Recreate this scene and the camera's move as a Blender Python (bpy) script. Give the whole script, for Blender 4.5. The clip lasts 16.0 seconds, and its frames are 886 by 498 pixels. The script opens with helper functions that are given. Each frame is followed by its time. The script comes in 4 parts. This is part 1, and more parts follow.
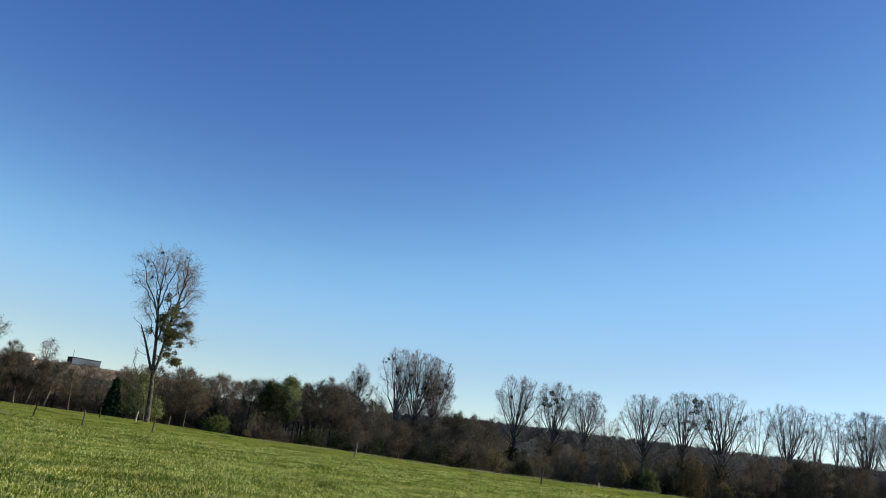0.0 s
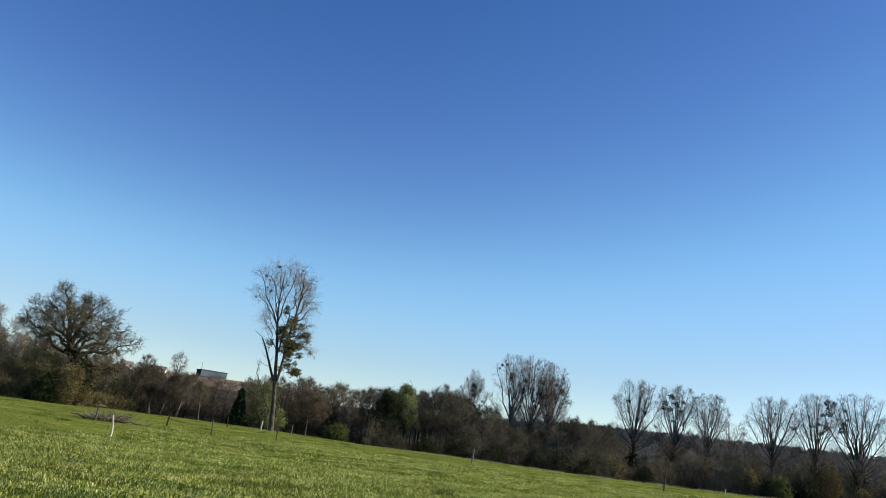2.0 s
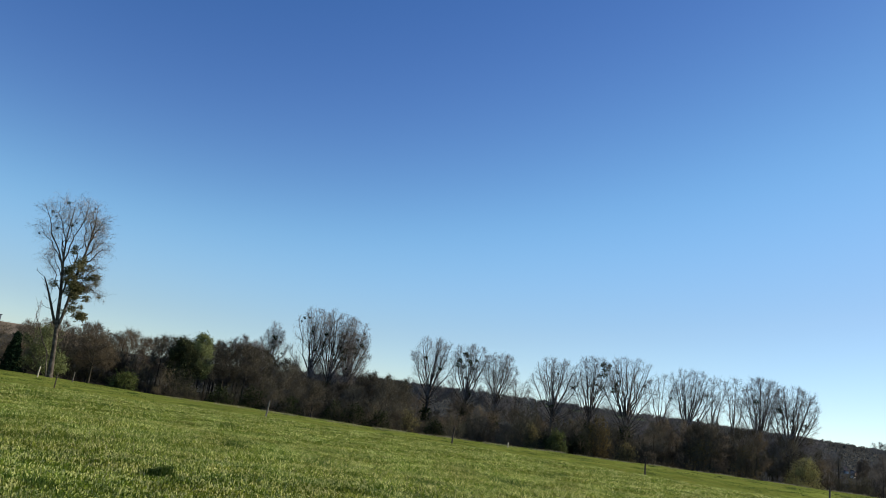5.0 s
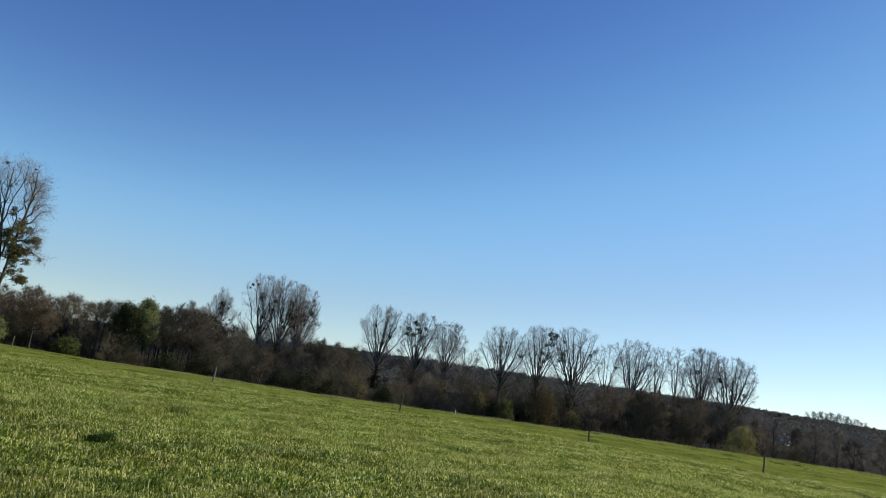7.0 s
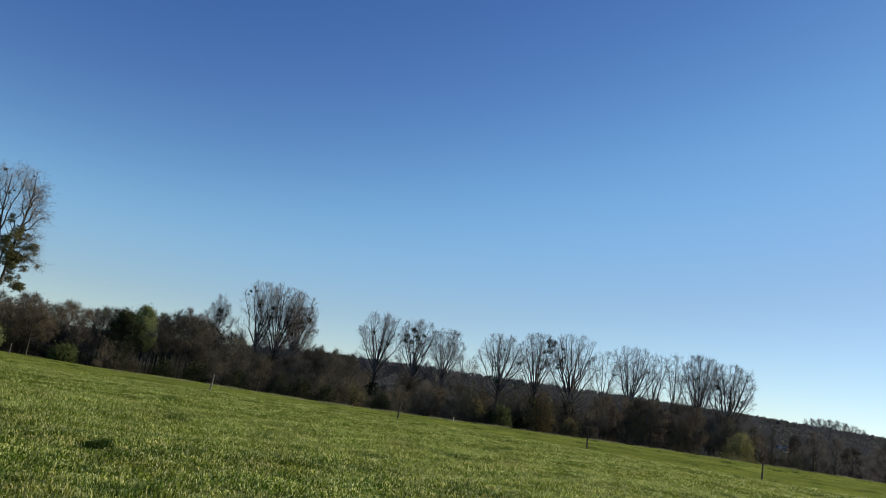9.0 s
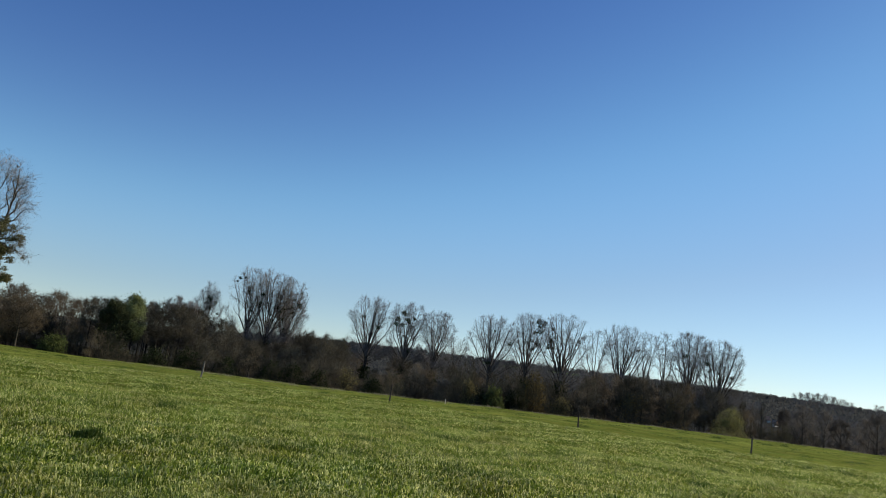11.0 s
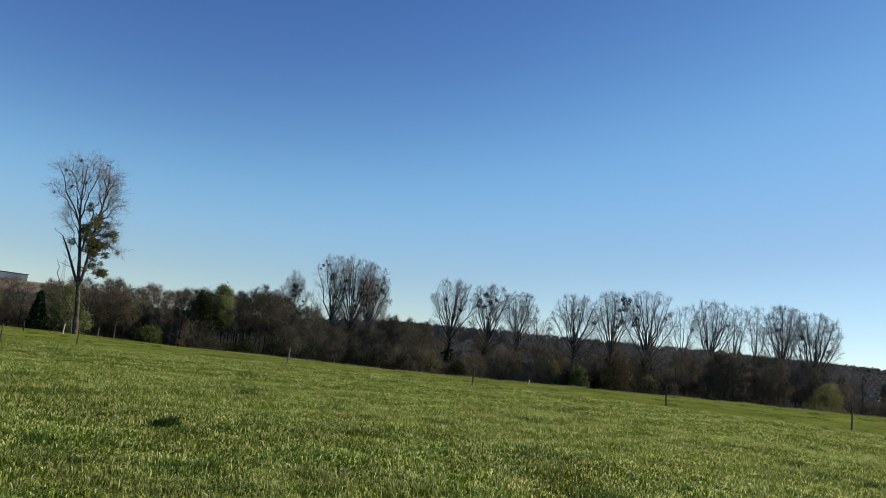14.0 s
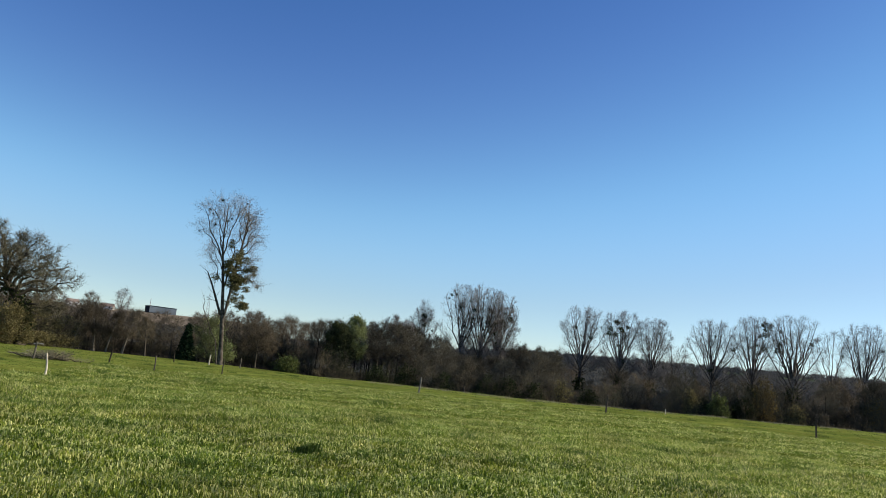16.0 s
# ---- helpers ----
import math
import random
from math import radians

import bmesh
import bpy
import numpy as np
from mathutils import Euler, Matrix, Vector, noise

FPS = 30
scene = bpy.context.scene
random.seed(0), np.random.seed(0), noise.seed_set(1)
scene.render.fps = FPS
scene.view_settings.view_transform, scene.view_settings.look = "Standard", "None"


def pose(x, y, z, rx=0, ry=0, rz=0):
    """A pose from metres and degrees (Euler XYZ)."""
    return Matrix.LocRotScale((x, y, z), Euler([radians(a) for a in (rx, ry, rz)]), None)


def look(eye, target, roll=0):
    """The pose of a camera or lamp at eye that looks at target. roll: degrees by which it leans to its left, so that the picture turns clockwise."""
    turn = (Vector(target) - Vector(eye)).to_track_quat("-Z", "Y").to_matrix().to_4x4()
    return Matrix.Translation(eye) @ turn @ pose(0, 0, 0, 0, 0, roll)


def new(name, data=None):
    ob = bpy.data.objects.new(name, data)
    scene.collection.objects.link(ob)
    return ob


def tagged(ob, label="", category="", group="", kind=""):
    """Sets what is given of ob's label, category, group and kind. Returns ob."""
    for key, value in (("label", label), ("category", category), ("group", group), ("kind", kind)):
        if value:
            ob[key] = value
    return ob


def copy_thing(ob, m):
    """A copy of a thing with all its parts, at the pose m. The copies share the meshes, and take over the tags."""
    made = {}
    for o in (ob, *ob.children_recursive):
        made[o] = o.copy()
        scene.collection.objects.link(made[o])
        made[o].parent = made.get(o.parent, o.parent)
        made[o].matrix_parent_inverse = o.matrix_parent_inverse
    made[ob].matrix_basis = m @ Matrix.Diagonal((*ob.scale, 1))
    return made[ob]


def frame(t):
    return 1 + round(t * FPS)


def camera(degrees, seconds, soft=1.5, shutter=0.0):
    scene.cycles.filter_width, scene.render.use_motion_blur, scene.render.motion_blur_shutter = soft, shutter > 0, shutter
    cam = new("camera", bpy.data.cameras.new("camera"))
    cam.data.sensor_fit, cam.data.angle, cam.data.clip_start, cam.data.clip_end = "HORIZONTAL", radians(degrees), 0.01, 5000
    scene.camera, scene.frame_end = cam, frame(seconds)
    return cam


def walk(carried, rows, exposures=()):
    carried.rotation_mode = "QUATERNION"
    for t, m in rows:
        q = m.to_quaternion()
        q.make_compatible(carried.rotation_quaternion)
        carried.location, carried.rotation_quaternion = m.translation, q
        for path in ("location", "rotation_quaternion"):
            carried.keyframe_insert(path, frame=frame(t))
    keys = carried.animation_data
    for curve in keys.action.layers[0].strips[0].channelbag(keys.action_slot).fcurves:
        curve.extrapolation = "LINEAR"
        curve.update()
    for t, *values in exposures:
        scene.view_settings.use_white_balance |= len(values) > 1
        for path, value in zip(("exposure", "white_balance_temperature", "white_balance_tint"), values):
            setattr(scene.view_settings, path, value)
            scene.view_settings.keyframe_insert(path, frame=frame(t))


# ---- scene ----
cam = camera(56.7, 16.0, soft=0.9)
walk(cam, [
    (0.0, pose(-0.221, -0.212, 1.557, 103.628, -8.019, 1.422)),
    (0.5, pose(-0.226, -0.214, 1.561, 103.605, -8.089, 4.042)),
    (1.0, pose(-0.223, -0.172, 1.571, 103.432, -8.128, 6.340)),
    (1.5, pose(-0.198, -0.160, 1.583, 103.203, -7.990, 8.287)),
    (2.0, pose(-0.189, -0.138, 1.580, 102.957, -7.600, 9.425)),
    (2.5, pose(-0.169, -0.116, 1.590, 102.753, -7.375, 6.996)),
    (3.0, pose(-0.150, -0.140, 1.594, 102.852, -6.985, 1.791)),
    (3.5, pose(-0.175, -0.174, 1.596, 102.874, -6.970, -1.857)),
    (3.7, pose(-0.170, -0.170, 1.596, 102.843, -7.122, -2.400)),
    (5.8, pose(-0.120, -0.127, 1.597, 100.826, -9.104, -5.592)),
    (6.0, pose(-0.116, -0.123, 1.597, 100.600, -8.984, -6.044)),
    (6.5, pose(-0.081, -0.084, 1.598, 100.137, -8.953, -7.231)),
    (7.0, pose(-0.086, -0.083, 1.600, 100.145, -8.862, -8.047)),
    (7.5, pose(-0.099, -0.067, 1.594, 100.462, -8.788, -8.152)),
    (8.0, pose(-0.099, -0.091, 1.593, 100.824, -8.958, -8.186)),
    (8.5, pose(-0.107, -0.105, 1.585, 100.851, -8.985, -8.220)),
    (8.7, pose(-0.102, -0.104, 1.585, 100.774, -8.954, -8.223)),
    (10.8, pose(-0.045, -0.090, 1.583, 99.793, -7.579, -8.198)),
    (11.0, pose(-0.039, -0.089, 1.583, 99.525, -7.617, -8.732)),
    (11.5, pose(0.061, 0.011, 1.596, 99.869, -7.716, -7.859)),
    (12.0, pose(0.249, 0.126, 1.632, 99.400, -6.096, -6.631)),
    (12.5, pose(0.305, 0.231, 1.647, 99.041, -4.623, -9.303)),
    (13.0, pose(0.259, 0.292, 1.643, 98.039, -5.652, -9.174)),
    (13.5, pose(0.225, 0.285, 1.632, 96.039, -6.872, -5.497)),
    (14.0, pose(0.224, 0.242, 1.627, 97.545, -6.318, -2.790)),
    (14.5, pose(0.207, 0.208, 1.617, 99.194, -5.063, -0.819)),
    (15.0, pose(0.197, 0.218, 1.616, 98.849, -5.369, -0.122)),
    (15.5, pose(0.162, 0.237, 1.609, 98.358, -5.843, 1.934)),
    (16.0, pose(0.162, 0.222, 1.603, 98.563, -6.131, 6.184)),
], exposures=[(0.0, 0.37), (1.0, 0.41), (2.0, 0.44), (3.5, 0.35), (6.0, 0.28), (7.0, 0.25), (8.5, 0.08), (11.0, 0.09), (12.5, 0.12), (13.5, 0.1), (14.5, 0.22), (15.5, 0.25), (16.0, 0.37)])

# ---- world, sun ----
SUN_AZ, SUN_EL = 72.0, 24.0          # degrees from +y towards +x, and above the horizon
world = bpy.data.worlds.new("sky")
scene.world = world
world.use_nodes = True
wn = world.node_tree.nodes
sky = wn.new("ShaderNodeTexSky")
sky.sky_type = 'NISHITA'
sky.sun_disc = False
sky.sun_elevation = radians(SUN_EL)
sky.sun_rotation = radians(SUN_AZ)
sky.altitude = 150
sky.air_density = 0.78
sky.dust_density = 0.12
sky.ozone_density = 2.3
wn["Background"].inputs["Strength"].default_value = 0.128
clear_air = wn.new("ShaderNodeHueSaturation")
haze = wn.new("ShaderNodeMapRange")       # the brighter air towards the horizon is the whiter
haze.inputs["From Min"].default_value, haze.inputs["From Max"].default_value = 1.0, 4.5
haze.inputs["To Min"].default_value, haze.inputs["To Max"].default_value = 1.27, 1.0
grey = wn.new("ShaderNodeRGBToBW")
world.node_tree.links.new(sky.outputs[0], grey.inputs[0])
world.node_tree.links.new(grey.outputs[0], haze.inputs["Value"])
world.node_tree.links.new(haze.outputs[0], clear_air.inputs["Saturation"])
deep = wn.new("ShaderNodeMapRange")       # and the deeper air overhead a purer blue
deep.inputs["From Min"].default_value, deep.inputs["From Max"].default_value = 1.5, 2.9
deep.inputs["To Min"].default_value, deep.inputs["To Max"].default_value = 0.5115, 0.4925
world.node_tree.links.new(grey.outputs[0], deep.inputs["Value"])
glare = wn.new("ShaderNodeMapRange")      # the glare round the sun is less green
glare.inputs["From Min"].default_value, glare.inputs["From Max"].default_value = 3.2, 4.6
glare.inputs["To Min"].default_value, glare.inputs["To Max"].default_value = 0.0, 0.004
world.node_tree.links.new(grey.outputs[0], glare.inputs["Value"])
hue_sum = wn.new("ShaderNodeMath")
world.node_tree.links.new(deep.outputs[0], hue_sum.inputs[0])
world.node_tree.links.new(glare.outputs[0], hue_sum.inputs[1])
world.node_tree.links.new(hue_sum.outputs[0], clear_air.inputs["Hue"])
dim = wn.new("ShaderNodeMapRange")        # the air near the ground is a little duller than a clean sky's
dim.inputs["From Min"].default_value, dim.inputs["From Max"].default_value = 2.5, 4.7
dim.inputs["To Min"].default_value, dim.inputs["To Max"].default_value = 1.045, 0.81
world.node_tree.links.new(grey.outputs[0], dim.inputs["Value"])
zenith = wn.new("ShaderNodeMapRange")     # as is the deep air far from the sun
zenith.inputs["From Min"].default_value, zenith.inputs["From Max"].default_value = 1.2, 3.0
zenith.inputs["To Min"].default_value, zenith.inputs["To Max"].default_value = 0.9, 1.01
world.node_tree.links.new(grey.outputs[0], zenith.inputs["Value"])
deep.interpolation_type = dim.interpolation_type = zenith.interpolation_type = 'SMOOTHSTEP'
value_product = wn.new("ShaderNodeMath")
value_product.operation = 'MULTIPLY'
world.node_tree.links.new(dim.outputs[0], value_product.inputs[0])
world.node_tree.links.new(zenith.outputs[0], value_product.inputs[1])
world.node_tree.links.new(value_product.outputs[0], clear_air.inputs["Value"])
world.node_tree.links.new(sky.outputs[0], clear_air.inputs["Color"])
world.node_tree.links.new(clear_air.outputs[0], wn["Background"].inputs["Color"])
sun = new("sun", bpy.data.lights.new("sun", 'SUN'))
sun.data.energy = 5.0
sun.data.angle = radians(0.53)
sun.data.color = (1.0, 0.90, 0.74)
to_sun = Vector((math.sin(radians(SUN_AZ)) * math.cos(radians(SUN_EL)),
                 math.cos(radians(SUN_AZ)) * math.cos(radians(SUN_EL)), math.sin(radians(SUN_EL))))
sun.matrix_world = look(to_sun * 100, (0, 0, 0))



# ---- materials ----
def material(name, stops, rough=0.85, scale=1.0, detail=6.0, bump=0.0, bump_scale=8.0, random_by=None,
             spread=0.25, translucent=0.0, big=None, specular=0.0, metal=0.0, hue=0.0):
    """A node material: a noise at one scale runs through the colour stops, a larger one varies its value,
    and each island or object is a little lighter or darker than the next."""
    mat = bpy.data.materials.new(name)
    mat.use_nodes = True
    nt = mat.node_tree
    n, ln = nt.nodes, nt.links
    bsdf = n["Principled BSDF"]
    bsdf.inputs["Roughness"].default_value = rough
    bsdf.inputs["Specular IOR Level"].default_value = specular
    bsdf.inputs["Metallic"].default_value = metal
    geo = n.new("ShaderNodeNewGeometry")
    fine = n.new("ShaderNodeTexNoise")
    fine.inputs["Scale"].default_value = scale
    fine.inputs["Detail"].default_value = detail
    ln.new(geo.outputs["Position"], fine.inputs["Vector"])
    ramp = n.new("ShaderNodeValToRGB")
    ramp.color_ramp.elements[0].position = 0.3
    ramp.color_ramp.elements[1].position = 0.7
    ramp.color_ramp.elements[0].color = (*stops[0], 1)
    ramp.color_ramp.elements[1].color = (*stops[-1], 1)
    for i, c in enumerate(stops[1:-1], 1):
        e = ramp.color_ramp.elements.new(0.3 + 0.4 * i / (len(stops) - 1))
        e.color = (*c, 1)
    value = fine.outputs[0]
    if random_by:
        mix = n.new("ShaderNodeMath")
        mix.operation = 'MULTIPLY_ADD'
        mix.inputs[1].default_value = 0.5
        if random_by == "island":
            ln.new(geo.outputs["Random Per Island"], mix.inputs[0])
        else:
            info = n.new("ShaderNodeObjectInfo")
            ln.new(info.outputs["Random"], mix.inputs[0])
        half = n.new("ShaderNodeMath")
        half.operation = 'MULTIPLY'
        half.inputs[1].default_value = 0.5
        ln.new(fine.outputs[0], half.inputs[0])
        ln.new(half.outputs[0], mix.inputs[2])
        value = mix.outputs[0]
    ln.new(value, ramp.inputs["Fac"])
    colour = ramp.outputs["Color"]
    wide = n.new("ShaderNodeTexNoise")
    wide.inputs["Scale"].default_value = big or scale * 0.12
    wide.inputs["Detail"].default_value = 3.0
    ln.new(geo.outputs["Position"], wide.inputs["Vector"])
    to_value = n.new("ShaderNodeMapRange")
    to_value.inputs["From Min"].default_value, to_value.inputs["From Max"].default_value = 0.3, 0.7
    to_value.inputs["To Min"].default_value, to_value.inputs["To Max"].default_value = 1 - spread, 1 + spread
    ln.new(wide.outputs[0], to_value.inputs["Value"])
    hsv = n.new("ShaderNodeHueSaturation")
    ln.new(colour, hsv.inputs["Color"])
    ln.new(to_value.outputs[0], hsv.inputs["Value"])
    ln.new(hsv.outputs[0], bsdf.inputs["Base Color"])
    if hue:
        patch = n.new("ShaderNodeTexNoise")
        patch.inputs["Scale"].default_value = 0.55
        patch.inputs["Detail"].default_value = 4.0
        ln.new(geo.outputs["Position"], patch.inputs["Vector"])
        tint = n.new("ShaderNodeMapRange")
        tint.inputs["From Min"].default_value, tint.inputs["From Max"].default_value = 0.36, 0.64
        tint.inputs["To Min"].default_value, tint.inputs["To Max"].default_value = 0.5 - hue, 0.5 + hue
        ln.new(patch.outputs[0], tint.inputs["Value"])
        ln.new(tint.outputs[0], hsv.inputs["Hue"])
    if bump:
        relief = n.new("ShaderNodeTexNoise")
        relief.inputs["Scale"].default_value = bump_scale
        relief.inputs["Detail"].default_value = 5.0
        ln.new(geo.outputs["Position"], relief.inputs["Vector"])
        b = n.new("ShaderNodeBump")
        b.inputs["Strength"].default_value = 0.8
        b.inputs["Distance"].default_value = bump
        ln.new(relief.outputs[0], b.inputs["Height"])
        ln.new(b.outputs[0], bsdf.inputs["Normal"])
    if translucent:
        thin = n.new("ShaderNodeBsdfTranslucent")
        ln.new(hsv.outputs[0], thin.inputs["Color"])
        both = n.new("ShaderNodeMixShader")
        both.inputs[0].default_value = translucent
        ln.new(bsdf.outputs[0], both.inputs[1])
        ln.new(thin.outputs[0], both.inputs[2])
        ln.new(both.outputs[0], n["Material Output"].inputs["Surface"])
    return mat


# The shade at the foot of the blades is put into this dark green.
MEADOW = material("meadow", [(0.055, 0.078, 0.012), (0.095, 0.122, 0.018), (0.15, 0.168, 0.034)], rough=0.9, scale=2.2,
                  bump=0.12, bump_scale=5.0, big=0.3, spread=0.22, hue=0.014)
PASTURE = material("pasture", [(0.12, 0.15, 0.026), (0.17, 0.20, 0.036), (0.22, 0.235, 0.055)], rough=0.9, scale=1.6, bump=0.05, bump_scale=3.0, big=0.2, spread=0.25, hue=0.012)
# Near-black: the shade between the trees is put into the floor's colour.
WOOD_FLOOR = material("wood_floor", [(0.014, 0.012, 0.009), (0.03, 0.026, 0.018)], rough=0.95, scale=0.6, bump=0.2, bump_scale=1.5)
# Distance haze is put into this ground's grey, to blend with the woods on it.
HAZED_SCRUB = material("hazed_scrub", [(0.04, 0.041, 0.038), (0.055, 0.055, 0.048), (0.072, 0.07, 0.06)], rough=0.95, scale=0.05, big=0.012, spread=0.3)
HILL_FIELD = material("hill_field", [(0.075, 0.095, 0.045), (0.11, 0.14, 0.06)], rough=0.95, scale=0.01, big=0.05)
PLOUGHED = material("ploughed_field", [(0.19, 0.152, 0.108), (0.27, 0.215, 0.155)], rough=0.95, scale=0.03, big=0.01)
# The last, brightest stop puts sun glints on the blades into the colour.
BLADE = material("grass_blade", [(0.063, 0.105, 0.009), (0.16, 0.222, 0.02), (0.29, 0.345, 0.044), (0.78, 0.76, 0.29)], rough=0.45,
                 scale=1.2, random_by="island", translucent=0.45, big=0.5, spread=0.24, specular=0.18, hue=0.012)
TURF = material("grazed_turf", [(0.09, 0.12, 0.02), (0.16, 0.19, 0.035), (0.24, 0.26, 0.06)], rough=0.5, scale=0.9, random_by="island", translucent=0.4, big=0.25, spread=0.3, specular=0.08, hue=0.012)
DRY_BLADE = material("dry_grass_blade", [(0.20, 0.175, 0.105), (0.36, 0.32, 0.21)], rough=0.6, scale=1.2, random_by="island", translucent=0.3, big=0.3)
DARK_BLADE = material("dark_grass_blade", [(0.045, 0.085, 0.014), (0.10, 0.15, 0.026)], rough=0.6, scale=1.2, random_by="island",
                      translucent=0.3, big=0.3, specular=0.1)
POPLAR_BARK = material("poplar_bark", [(0.04, 0.034, 0.028), (0.085, 0.073, 0.06), (0.17, 0.15, 0.125)], scale=3.0, bump=0.03, bump_scale=9)
POPLAR_TWIG = material("poplar_twig", [(0.15, 0.137, 0.125), (0.3, 0.276, 0.255)], scale=0.8, random_by="island", translucent=0.08)
PALE_TWIG = material("pale_twig", [(0.19, 0.165, 0.14), (0.34, 0.30, 0.255)], scale=0.8, random_by="island")
PALE_BARK = material("birch_bark", [(0.11, 0.098, 0.08), (0.22, 0.195, 0.16)], scale=4.0, bump=0.01, bump_scale=12)
OAK_BARK = material("oak_bark", [(0.036, 0.031, 0.025), (0.08, 0.07, 0.054)], scale=3.0, bump=0.04, bump_scale=8)
OAK_TWIG = material("oak_twig", [(0.075, 0.066, 0.045), (0.16, 0.142, 0.09)], scale=0.8, random_by="island")
WOOD_BARK = material("wood_bark", [(0.035, 0.03, 0.025), (0.075, 0.064, 0.052)], scale=3.0, random_by="object", bump=0.03)
WOOD_TWIG = material("wood_twig", [(0.082, 0.07, 0.052), (0.126, 0.102, 0.07), (0.154, 0.124, 0.083), (0.166, 0.14, 0.1)], scale=0.4, random_by="object", big=0.06, translucent=0.38)
# The wood's shaded interior is put into these twigs, darker than wood_twig.
SHADED_GREY_TWIG = material("shaded_grey_twig", [(0.052, 0.047, 0.034), (0.09, 0.08, 0.057), (0.122, 0.112, 0.082)], scale=0.4, random_by="object", big=0.06, translucent=0.25)
# Haze over the valley is put into these twigs as a paler grey-brown.
HAZED_VALLEY_TWIG = material("hazed_valley_twig", [(0.10, 0.087, 0.07), (0.165, 0.145, 0.117), (0.21, 0.188, 0.155)], scale=0.4, random_by="object", big=0.06, translucent=0.3)
HEDGE_TWIG = material("hedge_twig", [(0.05, 0.046, 0.034), (0.085, 0.075, 0.051), (0.1, 0.094, 0.056), (0.132, 0.112, 0.073)], scale=0.4, random_by="object", big=0.06, translucent=0.2)
MISTLETOE = material("mistletoe_leaf", [(0.105, 0.098, 0.045), (0.21, 0.195, 0.10)], rough=0.55, scale=2.0, random_by="island", translucent=0.3)
IVY = material("ivy_leaf", [(0.02, 0.03, 0.012), (0.05, 0.06, 0.022)], rough=0.5, scale=2.0, random_by="island", translucent=0.1)
CONIFER = material("conifer_needles", [(0.009, 0.019, 0.010), (0.022, 0.037, 0.019)], rough=0.7, scale=1.5, random_by="island")
GREEN_IVY = material("green_ivy_leaf", [(0.04, 0.046, 0.022), (0.075, 0.085, 0.04)], rough=0.55, scale=1.0, random_by="island", translucent=0.25)
SPRING_LEAF = material("spring_leaf", [(0.165, 0.19, 0.075), (0.26, 0.29, 0.125)], rough=0.5, scale=1.0, random_by="island", translucent=0.35)
OLIVE_LEAF = material("olive_leaf", [(0.13, 0.11, 0.048), (0.23, 0.195, 0.088)], rough=0.6, scale=1.0, random_by="island", translucent=0.35)
# Darkened for the fine shadows among the leaves, which are put into the colour.
BUSH_LEAF = material("bush_leaf", [(0.06, 0.075, 0.024), (0.125, 0.145, 0.05)], rough=0.6, scale=1.0, random_by="island", translucent=0.3)
WILLOW_LEAF = material("willow_leaf", [(0.21, 0.20, 0.075), (0.32, 0.30, 0.12)], rough=0.6, scale=1.0, random_by="island", translucent=0.35)
RUST_LEAF = material("rust_leaf", [(0.11, 0.082, 0.032), (0.19, 0.14, 0.055)], rough=0.6, scale=1.0, random_by="island", translucent=0.2)
PALE_LEAF = material("pale_leaf", [(0.10, 0.082, 0.055), (0.17, 0.14, 0.095)], rough=0.6, scale=1.0, random_by="island", translucent=0.3)
# Distance haze is put into the colour as an even bluish grey.
HAZED_FAR_WOOD = material("hazed_far_wood", [(0.066, 0.069, 0.067), (0.082, 0.085, 0.08), (0.1, 0.1, 0.092)], rough=0.95, scale=0.02, random_by="island", spread=0.08, big=0.008, translucent=0.5)
STAKE = material("weathered_stake", [(0.10, 0.085, 0.065), (0.26, 0.23, 0.185)], scale=14, bump=0.008, bump_scale=30, random_by="object")
DARK_STAKE = material("dark_stake", [(0.045, 0.037, 0.028), (0.12, 0.10, 0.078)], scale=14, bump=0.008, bump_scale=30, random_by="object")
PEELED = material("peeled_stake", [(0.42, 0.36, 0.26), (0.62, 0.55, 0.43)], scale=10, bump=0.006, bump_scale=25)
# Sun on the warehouse's long side is put into this lighter cladding.
LIT_CLADDING = material("lit_metal_cladding", [(0.12, 0.145, 0.168), (0.15, 0.175, 0.2)], rough=0.5, scale=0.8, metal=0.3)
# Shade on its end wall is put into this one; also dark roof, windows.
DARK_SHADED_CLADDING = material("dark_shaded_cladding", [(0.02, 0.023, 0.028), (0.03, 0.034, 0.04)], rough=0.5, scale=0.8)
RENDERED_WALL = material("white_render", [(0.62, 0.60, 0.56), (0.74, 0.72, 0.68)], rough=0.9, scale=1.2)
ROOF_TILE = material("roof_tile", [(0.20, 0.15, 0.12), (0.30, 0.23, 0.19)], rough=0.85, scale=1.5)
STEEL = material("galvanised_steel", [(0.22, 0.23, 0.24), (0.32, 0.33, 0.34)], rough=0.5, scale=2.0, metal=0.6)


